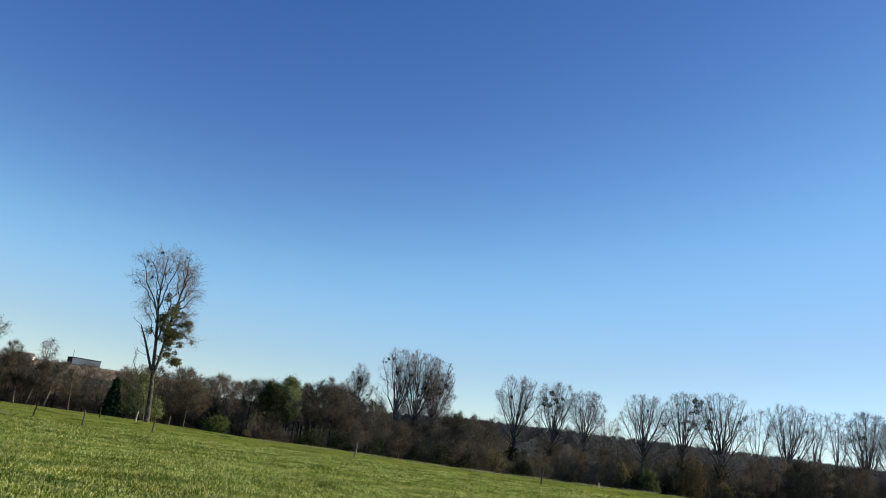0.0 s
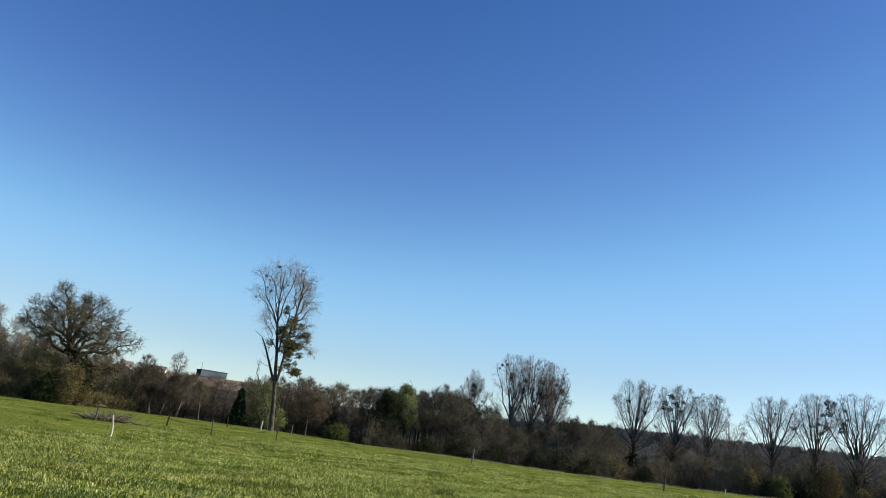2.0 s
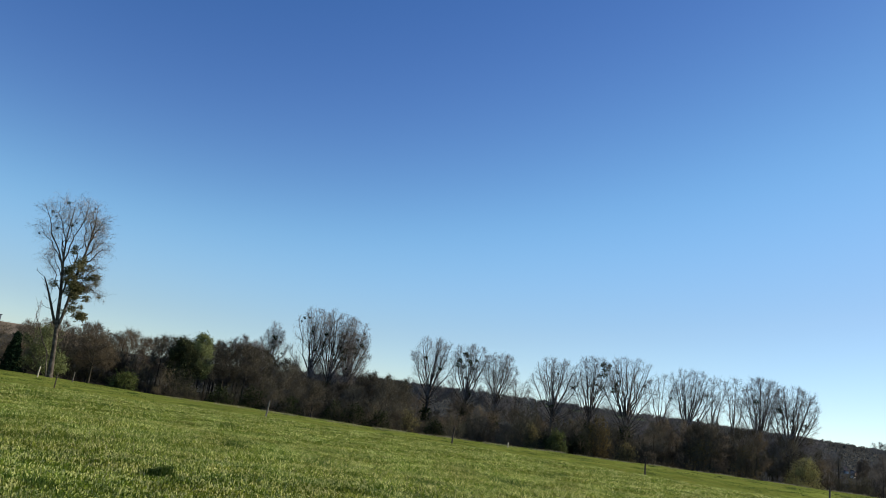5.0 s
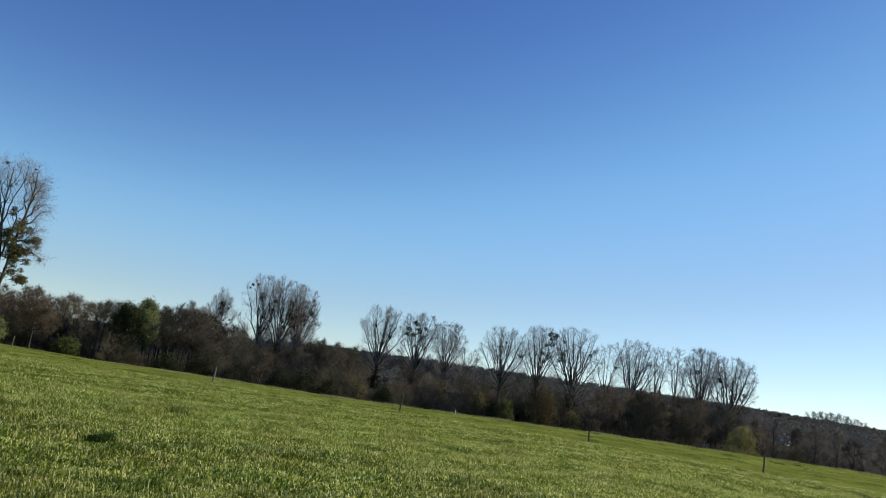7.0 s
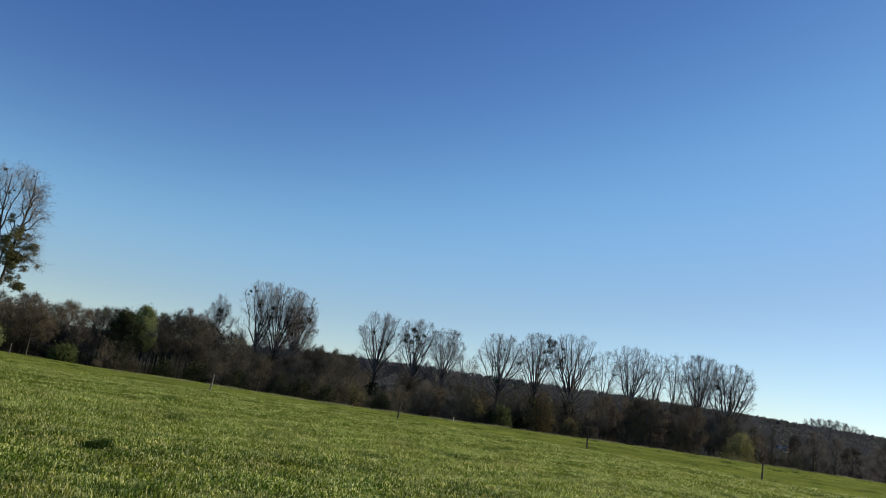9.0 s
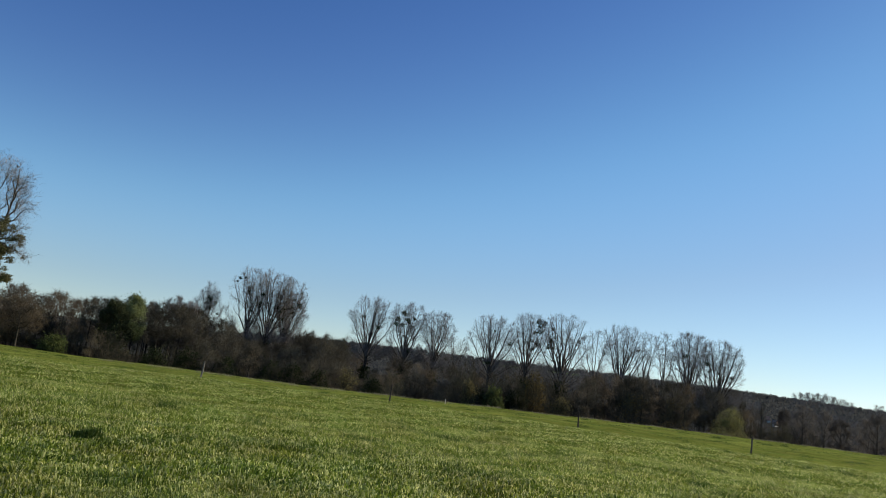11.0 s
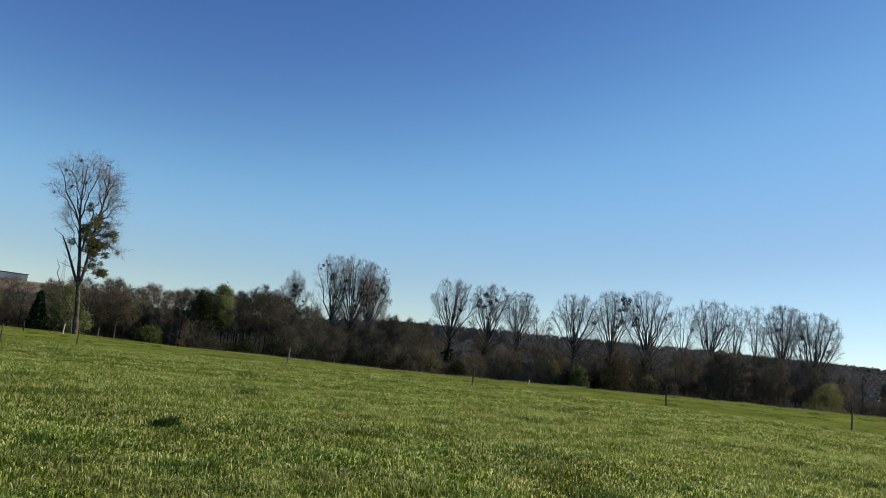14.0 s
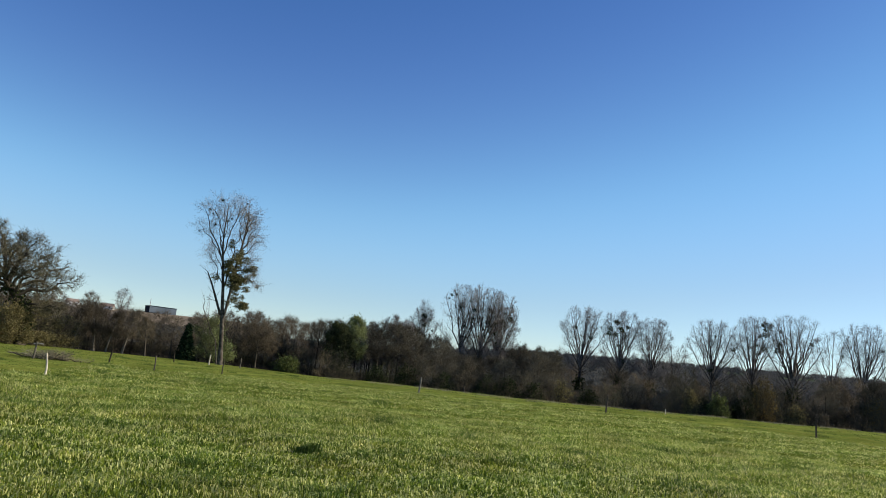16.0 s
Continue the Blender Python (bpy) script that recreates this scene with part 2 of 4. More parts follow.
# ---- mesh helpers ----
def mesh_of(name, verts, tris, quads=(), mats=(), smooth=False):
    """A mesh from arrays of corners, triangles and quads."""
    me = bpy.data.meshes.new(name)
    verts = np.asarray(verts, dtype=np.float32).reshape(-1, 3)
    tris = np.asarray(tris, dtype=np.int32).reshape(-1, 3)
    quads = np.asarray(quads, dtype=np.int32).reshape(-1, 4)
    me.vertices.add(len(verts))
    me.vertices.foreach_set("co", verts.ravel())
    me.loops.add(tris.size + quads.size)
    me.loops.foreach_set("vertex_index", np.concatenate([tris.ravel(), quads.ravel()]))
    me.polygons.add(len(tris) + len(quads))
    starts = np.concatenate([np.arange(len(tris)) * 3, tris.size + np.arange(len(quads)) * 4])
    me.polygons.foreach_set("loop_start", starts.astype(np.int32))
    if smooth:
        me.polygons.foreach_set("use_smooth", np.ones(len(starts), dtype=bool))
    me.update(calc_edges=True)
    for m in mats:
        me.materials.append(m)
    return me


def part(name, me, parent, label="", at=None):
    ob = new(name, me)
    ob.parent = parent
    if at is not None:
        ob.matrix_basis = at
    if label:
        tagged(ob, label)
    return ob


def part_bm(name, bm, mat, parent, label="", at=None):
    me = bpy.data.meshes.new(name)
    bm.to_mesh(me)
    bm.free()
    me.materials.append(mat)
    return part(name, me, parent, label, at)


def polar(az, d):
    return d * math.sin(radians(az)), d * math.cos(radians(az))


# ---- the lie of the land ----
# Azimuth, distance and height of the brow of the meadow, and of the hills beyond the valley.
BROW = np.array([(-60, 90, -0.2), (-40, 90, -0.2), (-28, 92, -0.12), (-21, 95, -0.18), (-15, 88, -0.28), (-10, 82, -0.08), (-5, 75, 0.05), (0, 72, 0.05),
                 (6, 75, 0.15), (13, 82, 0.22), (22, 90, 0.4), (30, 93, 0.56), (37, 95, 0.66), (60, 100, 0.7)])
FLOOR = np.array([(-60, -1.0), (-28, -1.0), (-18, -1.5), (-10, -3.0), (0, -4.0), (60, -4.0)])
RIDGE = np.array([(-180, 900, 18), (-60, 650, 24), (-30, 640, 22), (-26, 640, 22.6), (-20.5, 640, 23.5), (-17, 650, 15), (-8, 800, 22),
                  (0, 900, 33), (10, 950, 38), (20, 950, 39), (28, 850, 33.5), (31, 850, 32), (36, 850, 30), (60, 900, 30), (180, 900, 18)])

# The line of the meadow fence, azimuth and distance: rank grass on this side of it, grazed turf beyond.
FENCE = np.array([(-48, 31), (-31.5, 34), (-27.8, 54), (-25, 49), (-20.8, 54), (-7.5, 58.5), (5.2, 58.5), (18, 57.5), (29, 55.5), (48, 54)])


def land(x, y):
    """The height of the ground at a place, for arrays."""
    x, y = np.asarray(x, float), np.asarray(y, float)
    r = np.hypot(x, y)
    az = np.degrees(np.arctan2(x, y))
    brow_d, brow_z = np.interp(az, BROW[:, 0], BROW[:, 1]), np.interp(az, BROW[:, 0], BROW[:, 2])
    floor_z = np.interp(az, FLOOR[:, 0], FLOOR[:, 1])
    ridge_d, ridge_z = np.interp(az, RIDGE[:, 0], RIDGE[:, 1]), np.interp(az, RIDGE[:, 0], RIDGE[:, 2])

    def ease(v, a, b):
        s = np.clip((v - a) / (b - a), 0, 1)
        return s * s * (3 - 2 * s)
    z = brow_z * ease(r, 45, brow_d)
    z = z + (floor_z - brow_z) * ease(r, brow_d, brow_d + 55)
    up = np.clip((r - 210) / (ridge_d - 210), 0, 1)
    z = z + (ridge_z - floor_z) * up ** 1.5
    z = z - 45 * ease(r, ridge_d, ridge_d + 900)
    near = 1 - ease(r, 80, 130)
    z = z + near * (0.035 * np.sin(x * 0.9 + 1.3) * np.sin(y * 0.7) + 0.03 * np.sin(x * 0.31 + y * 0.43) + 0.02 * np.sin(2.1 * x - 1.7 * y))
    return z


def ground_z(x, y):
    return float(land(x, y))


def build_ground():
    radii = np.concatenate([[0.3], np.arange(1, 40, 0.75), np.arange(40, 130, 1.5), np.geomspace(131, 4600, 60)])
    az = np.radians(np.concatenate([np.arange(-60, 60, 0.75), np.arange(60, 300, 4.0)]))
    rr, aa = np.meshgrid(radii, az, indexing="ij")
    x, y = rr * np.sin(aa), rr * np.cos(aa)
    verts = np.stack([x, y, land(x, y)], -1).reshape(-1, 3)
    n, m = rr.shape
    i, j = np.meshgrid(np.arange(n - 1), np.arange(m), indexing="ij")
    k = (j + 1) % m
    quads = np.stack([i * m + j, i * m + k, (i + 1) * m + k, (i + 1) * m + j], -1).reshape(-1, 4)
    verts = np.vstack([verts, [[0, 0, ground_z(0, 0)]]])
    tris = [(len(verts) - 1, (q + 1) % m, q) for q in range(m)]
    me = mesh_of("ground", verts, tris, quads, [MEADOW, WOOD_FLOOR, HILL_FIELD, PLOUGHED, HAZED_SCRUB, PASTURE], smooth=True)
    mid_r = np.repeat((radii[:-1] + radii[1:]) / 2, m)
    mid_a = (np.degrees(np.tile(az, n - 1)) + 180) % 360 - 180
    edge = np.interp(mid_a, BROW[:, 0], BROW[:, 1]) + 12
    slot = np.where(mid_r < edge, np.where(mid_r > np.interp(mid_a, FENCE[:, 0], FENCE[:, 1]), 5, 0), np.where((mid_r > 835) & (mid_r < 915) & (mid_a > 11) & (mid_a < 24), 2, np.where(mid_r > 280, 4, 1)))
    slot = np.where((mid_r > 480) & (mid_a > -34) & (mid_a < -18), 3, slot)
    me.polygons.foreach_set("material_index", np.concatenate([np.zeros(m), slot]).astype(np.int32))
    tagged(new("ground", me), "sunlit green spring meadow falling to a wooded valley", "meadow", kind="structure")


build_ground()


# ---- trees ----
class Tubes:
    """Gathers tapered limbs and twigs into one mesh."""

    def __init__(self):
        self.v, self.t, self.q, self.n = [], [], [], 0

    def tubes(self, pts, radii, sides):
        """pts: limbs x stations x 3; radii: limbs x stations."""
        pts, radii = np.asarray(pts, float), np.asarray(radii, float)
        n, m, _ = pts.shape
        t = np.gradient(pts, axis=1)
        a = np.stack([t[..., 1], -t[..., 0], np.zeros((n, m))], -1)
        flat = np.linalg.norm(a, axis=2) < 1e-5
        a[flat] = (1, 0, 0)
        a /= np.linalg.norm(a, axis=2)[..., None]
        b = np.cross(t, a)
        b /= np.linalg.norm(b, axis=2)[..., None] + 1e-9
        turn = np.arange(sides) * 2 * math.pi / sides
        ring = np.cos(turn)[:, None] * a[:, :, None] + np.sin(turn)[:, None] * b[:, :, None]
        self.v.append((pts[:, :, None] + radii[:, :, None, None] * ring).reshape(-1, 3))
        i, j, k = np.meshgrid(np.arange(n), np.arange(m - 1), np.arange(sides), indexing="ij")
        at = self.n + (i * m + j) * sides
        up = (k + 1) % sides
        self.q.append(np.stack([at + k, at + up, at + sides + up, at + sides + k], -1).reshape(-1, 4))
        self.n += n * m * sides

    def limb(self, pts, radii, sides):
        self.tubes([pts], [radii], sides)

    def slivers(self, rng, p, q, r):
        """Fine shoots, each a thin spike from p to q."""
        d = q - p
        s = np.cross(d, rng.normal(0, 1, d.shape))
        s *= r / (np.linalg.norm(s, axis=1)[:, None] + 1e-9)
        self.v.append(np.stack([p + s, p - s, q], 1).reshape(-1, 3))
        self.t.append(self.n + np.arange(len(p) * 3).reshape(-1, 3))
        self.n += len(p) * 3

    def mesh(self, name, mat):
        join = [np.concatenate(part) if part else () for part in (self.v, self.t, self.q)]
        return mesh_of(name, join[0], join[1], join[2], [mat], smooth=True)


def along(limbs, s):
    """The places and directions at the shares s of each limb's length."""
    n, m, _ = limbs.shape
    f = np.clip(s, 0, 0.9999) * (m - 1)
    i = f.astype(int)
    row = np.arange(n)[:, None]
    a, b = limbs[row, i], limbs[row, i + 1]
    d = b - a
    return a + d * (f - i)[..., None], d / (np.linalg.norm(d, axis=2)[..., None] + 1e-9)


def bent(rng, a, c, b, stations, wobble):
    """Limbs from a to b that bend towards c and waver on the way."""
    s = np.linspace(0, 1, stations)[None, :, None]
    p = (1 - s) ** 2 * a[:, None] + 2 * s * (1 - s) * c[:, None] + s * s * b[:, None]
    if wobble:
        long = np.linalg.norm(b - a, axis=1)[:, None, None]
        for k in (1.6, 3.3):
            p = p + np.sin(s * k * 6.283 + rng.uniform(0, 6.283, (len(a), 1, 3))) * rng.normal(0, 1, (len(a), 1, 3)) * long * wobble / k * np.sin(s * math.pi)
    return p


def fork(rng, limbs, count, start, angle, lift, lengths, inside, stations, wobble):
    """Branches that leave the limbs at an angle, bend by lift towards the sky and stay inside the crown.
    Returns them and the shares of their limbs' lengths at which they spring."""
    n = len(limbs)
    s = start + (1 - start) * ((np.arange(count) + rng.random((n, count))) / count) ** 0.85
    p, t = along(limbs, s)
    p, t = p.reshape(-1, 3), t.reshape(-1, 3)
    side = np.cross(t, rng.normal(0, 1, t.shape))
    side /= np.linalg.norm(side, axis=1)[:, None] + 1e-9
    an = np.radians(angle * rng.uniform(0.55, 1.35, len(p)))[:, None]
    d = t * np.cos(an) + side * np.sin(an)
    e = d + rng.normal(0, 0.12, d.shape)
    e[:, 2] += lift
    e /= np.linalg.norm(e, axis=1)[:, None]
    long = (lengths(s) * rng.uniform(0.65, 1.3, s.shape)).reshape(-1, 1)
    for _ in range(6):
        out = ~inside(p + e * long)
        long[out] *= 0.68
    return bent(rng, p, p + d * long * 0.5, p + e * long, stations, wobble), s.reshape(-1)


def crown_tree(name, seed, height, width, girth, foot, profile, bark, twig, label, n=(20, 11, 8, 5), top=0.8, low=0.22, sides=0.4, bow=(0.62, 0.42), angle=34,
               lift=0.3, reach=0.36, shoots=(1.5, 0.7), thin=0.013, lumps=0.08, lean=0.0, wobble=0.03, bare=0.22, limbs=None, stem=None, category="tree", far=False, rise=1.0, ragged=0.1, stout=0.5):
    """A leafless tree: a stem, limbs that fan out to the outline of the crown, and branches, shoots and fine twigs on them in turn.
    foot: where the crown begins, on the height; sides: the share of limbs that end on the crown's flanks, not on its dome;
    rise: how far up the stem, within the crown, limbs spring from it; ragged: how uneven the outline is;
    limbs: the limbs' starts on the stem and their ends, where they are given; stem: the line of the stem, likewise."""
    rng = np.random.default_rng(seed)
    z0 = foot * height
    wide = np.array(profile)
    step = np.linspace(0, 1, len(wide))
    crest = int(wide.argmax())

    def axis(z):
        return lean * (z / height) ** 1.3

    def inside(p):
        u = (p[:, 2] - z0) / (height - z0)
        x, y = p[:, 0] - axis(np.maximum(p[:, 2], 0)), p[:, 1]
        a = np.arctan2(y, x)
        w = np.interp(u, step, wide) * width / 2 * (1 - lumps + lumps * np.sin(3 * a + seed + 4 * u) + 0.7 * lumps * np.sin(5 * a - seed + 9 * u))
        w = w * rng.normal(0.97, ragged, len(p))
        return (limbs is not None) | ((x * x + y * y <= w * w) & (u <= rng.normal(0.99, 0.3 * ragged, len(p)))) & (p[:, 2] > 0.02)

    wood, fuzz = Tubes(), Tubes()
    if stem is None:
        z = np.linspace(0, top * height, 5 if far else 10)
        stem = np.stack([axis(z) + 0.012 * height * np.sin(z * 4 / height + seed) * (z / height), 0.012 * height * np.sin(z * 5 / height + 2 * seed) * (z / height), z], -1)
    stem = np.asarray(stem, float)
    tall = stem[-1, 2]
    wood.limb(stem, girth * np.where(np.arange(len(stem)) == 0, 1.3, 1 - 0.86 * (stem[:, 2] / tall) ** 1.15), 5 if far else 8)
    if limbs is None:
        k = n[0]
        turn = np.arange(k) * 2.39996 + seed + rng.normal(0, 0.25, k)
        flank = np.arange(k) < sides * k
        f = (np.arange(k) + rng.uniform(0.2, 0.8, k)) / k
        g = np.clip(np.where(flank, f / max(sides, 0.01), (f - sides) / (1 - sides)), 0, 1)
        rho = np.where(flank, 1.0, np.sqrt(1 - g) * 0.97)
        u = np.where(flank, low + (step[crest] - low) * g, np.interp(-rho, -wide[crest:], step[crest:]))
        rho = np.where(flank, np.interp(u, step, wide) * 0.97, rho)
        z = z0 + (height - z0) * np.minimum(u, 0.985)
        ends = np.stack([axis(z) + rho * width / 2 * np.cos(turn), rho * width / 2 * np.sin(turn), z], -1)
        spring = (z0 * 0.92 + (tall - z0 * 0.92) * f ** 1.15 * 0.97 * rise) / tall
        spring = np.minimum(spring, (z - 0.25 * rho * width / 2) / tall).clip(0.02, 0.98)
        for _ in range(4):
            out = ~inside(ends)
            ends[out] = ends[out] * (0.93, 0.93, 0.97)
    else:
        spring = np.array([row[0] for row in limbs])
        ends = np.array([row[1:] for row in limbs])
    begin = along(stem[None], spring[None])[0][0]
    d = ends - begin
    boughs = bent(rng, begin, begin + d * (bow[0], bow[0], bow[1]), ends, 9, wobble)
    long = np.linalg.norm(d, axis=1)
    r1 = girth * stout * np.clip(long / (0.45 * height), 0.3, 1.0) * (1 - 0.35 * spring)
    b2, s2 = fork(rng, boughs, n[1], bare, angle, lift, lambda s: long[:, None] * reach * (1.1 - 0.55 * s), inside, 3 if far else 4, wobble)
    r2 = np.maximum(np.repeat(r1, n[1]) * (1 - 0.86 * s2) * 0.5, thin * 1.5)
    if far:
        wood.tubes(boughs[:, ::2], r1[:, None] * np.linspace(1, 0.14, 5), 3)
        fuzz.slivers(rng, b2[:, 0], b2[:, 1] * 1.1 - b2[:, 0] * 0.1, r2[:, None])
        fuzz.slivers(rng, b2[:, 1], b2[:, 2], r2[:, None] * 0.7)
    else:
        wood.tubes(boughs, r1[:, None] * np.linspace(1, 0.14, 9), 5)
        wood.tubes(b2, r2[:, None] * np.linspace(1, 0.35, 4), 3)
    b3, _ = fork(rng, b2, n[2], 0.1, angle * 1.1, lift * 0.8, lambda s: np.full(s.shape, shoots[0]), inside, 3, wobble)
    fuzz.slivers(rng, b3[:, 0], b3[:, 1] * 1.05 - b3[:, 0] * 0.05, thin * 1.5)
    fuzz.slivers(rng, b3[:, 1], b3[:, 2], thin * 1.2)
    b4, _ = fork(rng, b3, n[3], 0.12, angle * 1.2, lift * 0.6, lambda s: np.full(s.shape, shoots[1]), lambda p: p[:, 2] > 0.02, 2, 0)
    fuzz.slivers(rng, b4[:, 0], b4[:, 1], thin)
    tree = tagged(new(name), label, category)
    part("trunk", wood.mesh("trunk", bark), tree)
    part("crown", fuzz.mesh("crown", twig), tree)
    return tree, b3[:, 2], rng


def leaf_cloud(rng, centres, count, spread, size):
    """Small bent leaves scattered round the centres."""
    centres = np.asarray(centres)
    c = centres[rng.integers(0, len(centres), count)] + rng.normal(0, 1, (count, 3)) * np.asarray(spread)
    a = rng.normal(0, 1, (count, 3))
    a /= np.linalg.norm(a, axis=1)[:, None]
    b = np.cross(a, rng.normal(0, 1, (count, 3)))
    b /= np.linalg.norm(b, axis=1)[:, None]
    s = size * rng.uniform(0.6, 1.4, (count, 1))
    v = np.stack([c - a * s, c + b * s * 0.5, c + a * s, c - b * s * 0.5 + np.cross(a, b) * s * 0.3], 1).reshape(-1, 3)
    i = np.arange(count)[:, None] * 4
    return v, np.concatenate([i + (0, 1, 2), i + (0, 2, 3)])


def leaves(name, rng, centres, count, spread, size, mat):
    v, t = leaf_cloud(rng, centres, count, spread, size)
    return mesh_of(name, v, t, (), [mat])


def mistletoe_mesh(seed, radius, stems, mat, leaf):
    """A ball of forked stems that spring from one point, each ending in a pair of leathery leaves."""
    rng = np.random.default_rng(seed)
    ball = Tubes()
    d = rng.normal(0, 1, (stems, 3))
    d /= np.linalg.norm(d, axis=1)[:, None]
    mid = d * radius * 0.5
    ball.slivers(rng, mid * 0, mid * 1.05, 0.02 * radius)
    ends = mid[np.repeat(np.arange(stems), 2)] + (d[np.repeat(np.arange(stems), 2)] + rng.normal(0, 0.55, (stems * 2, 3))) * radius * rng.uniform(0.2, 0.55, (stems * 2, 1))
    ball.slivers(rng, mid[np.repeat(np.arange(stems), 2)], ends, 0.03 * radius)
    v, t = leaf_cloud(rng, np.concatenate([ends, ends * 0.75]), stems * 5, 0.05 * radius, leaf * radius)
    ball.v.append(v)
    ball.t.append(t + ball.n)
    return ball.mesh("mistletoe", mat)


CLUMPS = [mistletoe_mesh(s, 0.5, 60, MISTLETOE, 0.15) for s in (1, 2, 3)]
# Near-black leaves: the silhouette of balls against the sky is put into the colour.
SILHOUETTE_CLUMPS = [mistletoe_mesh(s, 0.5, 48, IVY, 0.19) for s in (4, 5, 6)]

DOME = [0.36, 0.66, 0.84, 0.95, 1.0, 1.0, 0.98, 0.93, 0.84, 0.69, 0.42]
SLIM = [0.3, 0.6, 0.85, 1.0, 1.0, 0.95, 0.86, 0.74, 0.58, 0.4, 0.16]
OVAL = [0.4, 0.68, 0.86, 0.96, 1.0, 1.0, 0.96, 0.87, 0.73, 0.54, 0.26]
BUSHY = [0.72, 0.92, 1.0, 1.0, 0.97, 0.92, 0.85, 0.75, 0.62, 0.46, 0.24]


def stand_pose(az, d, sink=0.15, turn=0.0, scale=1.0, tall=None):
    x, y = polar(az, d)
    return pose(x, y, ground_z(x, y) - sink, 0, 0, turn) @ Matrix.Diagonal((scale, scale, tall or scale, 1))


def stand(ob, az, d, sink=0.15, turn=0.0, scale=1.0, tall=None):
    ob.matrix_basis = stand_pose(az, d, sink, turn, scale, tall)
    return ob


def height_for(az, d, top_el):
    """How tall a thing must be to reach that elevation seen from the walk."""
    return 1.6 + d * math.tan(radians(top_el)) - ground_z(*polar(az, d)) + 0.15


def spots_round(az, d):
    """A function that gives, from an azimuth, an elevation and a depth, the place beside a thing that stands at az, d."""
    x0, y0 = polar(az, d)
    z0 = ground_z(x0, y0) - 0.15
    ax, ay = math.cos(radians(az)), -math.sin(radians(az))

    def spot(a, e, deep=0.0):
        across = d * math.tan(radians(a - az))
        return across * ax + deep * math.sin(radians(az)), across * ay + deep * math.cos(radians(az)), 1.6 + d * math.tan(radians(e)) - z0
    return spot


def hang_clumps(tree, rng, spots, sizes, kinds=CLUMPS):
    for p, s in zip(spots, sizes):
        part("mistletoe", kinds[int(rng.integers(0, 3))], tree, "dark green mistletoe ball",
             pose(*p, 0, 0, rng.uniform(0, 360)) @ Matrix.Diagonal((s, s, s * 0.9, 1)))


# ---- the tall tree at the meadow's edge ----
def lone_tree():
    az, d = -21.1, 95.0
    spot = spots_round(az, d)
    h = height_for(az, d, 10.5)
    stem = [(0, 0, 0), spot(-21.2, 0.3), spot(-21.35, 1.8), spot(-21.5, 3.0), spot(-21.6, 4.0), spot(-21.8, 5.3), spot(-22.0, 6.7), spot(-22.05, 8.3), spot(-22.0, 9.6)]
    rows = ((0.66, -23.8, 9.6, 0.6), (0.69, -23.75, 8.1, -0.8), (0.6, -22.8, 7.0, 1.2), (0.72, -22.9, 9.7, -0.9), (0.78, -22.3, 9.9, 1.1), (0.8, -21.6, 10.0, 0.3),
            (0.7, -21.15, 9.8, -1.4), (0.5, -20.9, 8.6, 1.8), (0.74, -22.7, 9.2, 1.7), (0.52, -22.9, 6.3, -0.6))
    tree, tips, rng = crown_tree("tall_tree", 14, h, 8.6, 0.26, 0.3, [0.3, 0.5, 0.6, 0.68, 0.78, 0.9, 1.0, 1.0, 0.98, 0.92, 0.75], POPLAR_BARK, PALE_TWIG,
                                 "tall leafless tree with a tangle of mistletoe at the meadow's edge", n=(0, 11, 8, 4), angle=46, lift=0.02, reach=0.24, bow=(0.5, 0.55),
                                 shoots=(1.0, 0.55), thin=0.0085, lumps=0.05, lean=-0.5, wobble=0.07, bare=0.3, limbs=[(s, *spot(a, e, y)) for s, a, e, y in rows], stem=stem, stout=0.62)
    stand(tree, az, d)
    # the second stem, that leaves the first low down and carries the crown's other half
    line = np.array([spot(-21.35, 1.8), spot(-21.2, 2.8, -0.2), spot(-21.1, 3.8, -0.3), spot(-21.05, 5.1, -0.3), spot(-20.85, 6.2, -0.2), spot(-20.68, 7.6, 0), spot(-20.6, 8.8, 0), spot(-20.67, 9.9, 0.2)])
    wood, fuzz = Tubes(), Tubes()
    wood.limb(line, [0.17, 0.155, 0.14, 0.13, 0.115, 0.09, 0.06, 0.02], 7)
    ends = np.array([spot(a, e, y) for a, e, y in ((-20.05, 8.4, 0.5), (-19.8, 7.4, -0.4), (-20.2, 9.2, -0.8), (-19.9, 8.0, 1.3), (-20.9, 9.8, 1.0), (-19.8, 6.2, 0.4), (-21.3, 9.0, -1.0), (-19.9, 5.5, 0), (-20.5, 9.0, 1.6), (-19.4, 4.5, 0))])
    begin = along(line[None], np.array([[0.6, 0.55, 0.72, 0.62, 0.76, 0.42, 0.66, 0.4, 0.7, 0.43]]))[0][0]
    boughs = bent(rng, begin, begin + (ends - begin) * (0.5, 0.5, 0.45), ends, 9, 0.06)
    wood.tubes(boughs, np.linspace(0.09, 0.013, 9)[None].repeat(len(ends), 0), 5)
    long = np.linalg.norm(ends - begin, axis=1)

    def anywhere(p):
        return p[:, 2] < h
    b2, _ = fork(rng, np.concatenate([boughs, line[None, 3:][:, [0, 1, 1, 2, 2, 3, 3, 4, 4]]]), 10, 0.25, 48, 0.02, lambda s: np.append(long, 3.0)[:, None] * 0.36 * (1.1 - 0.5 * s), anywhere, 5, 0.05)
    wood.tubes(b2, np.linspace(0.022, 0.01, 5)[None].repeat(len(b2), 0), 3)
    b3, _ = fork(rng, b2, 8, 0.1, 52, 0.0, lambda s: np.full(s.shape, 1.0), anywhere, 3, 0.04)
    fuzz.slivers(rng, b3[:, 0], b3[:, 1], 0.0125)
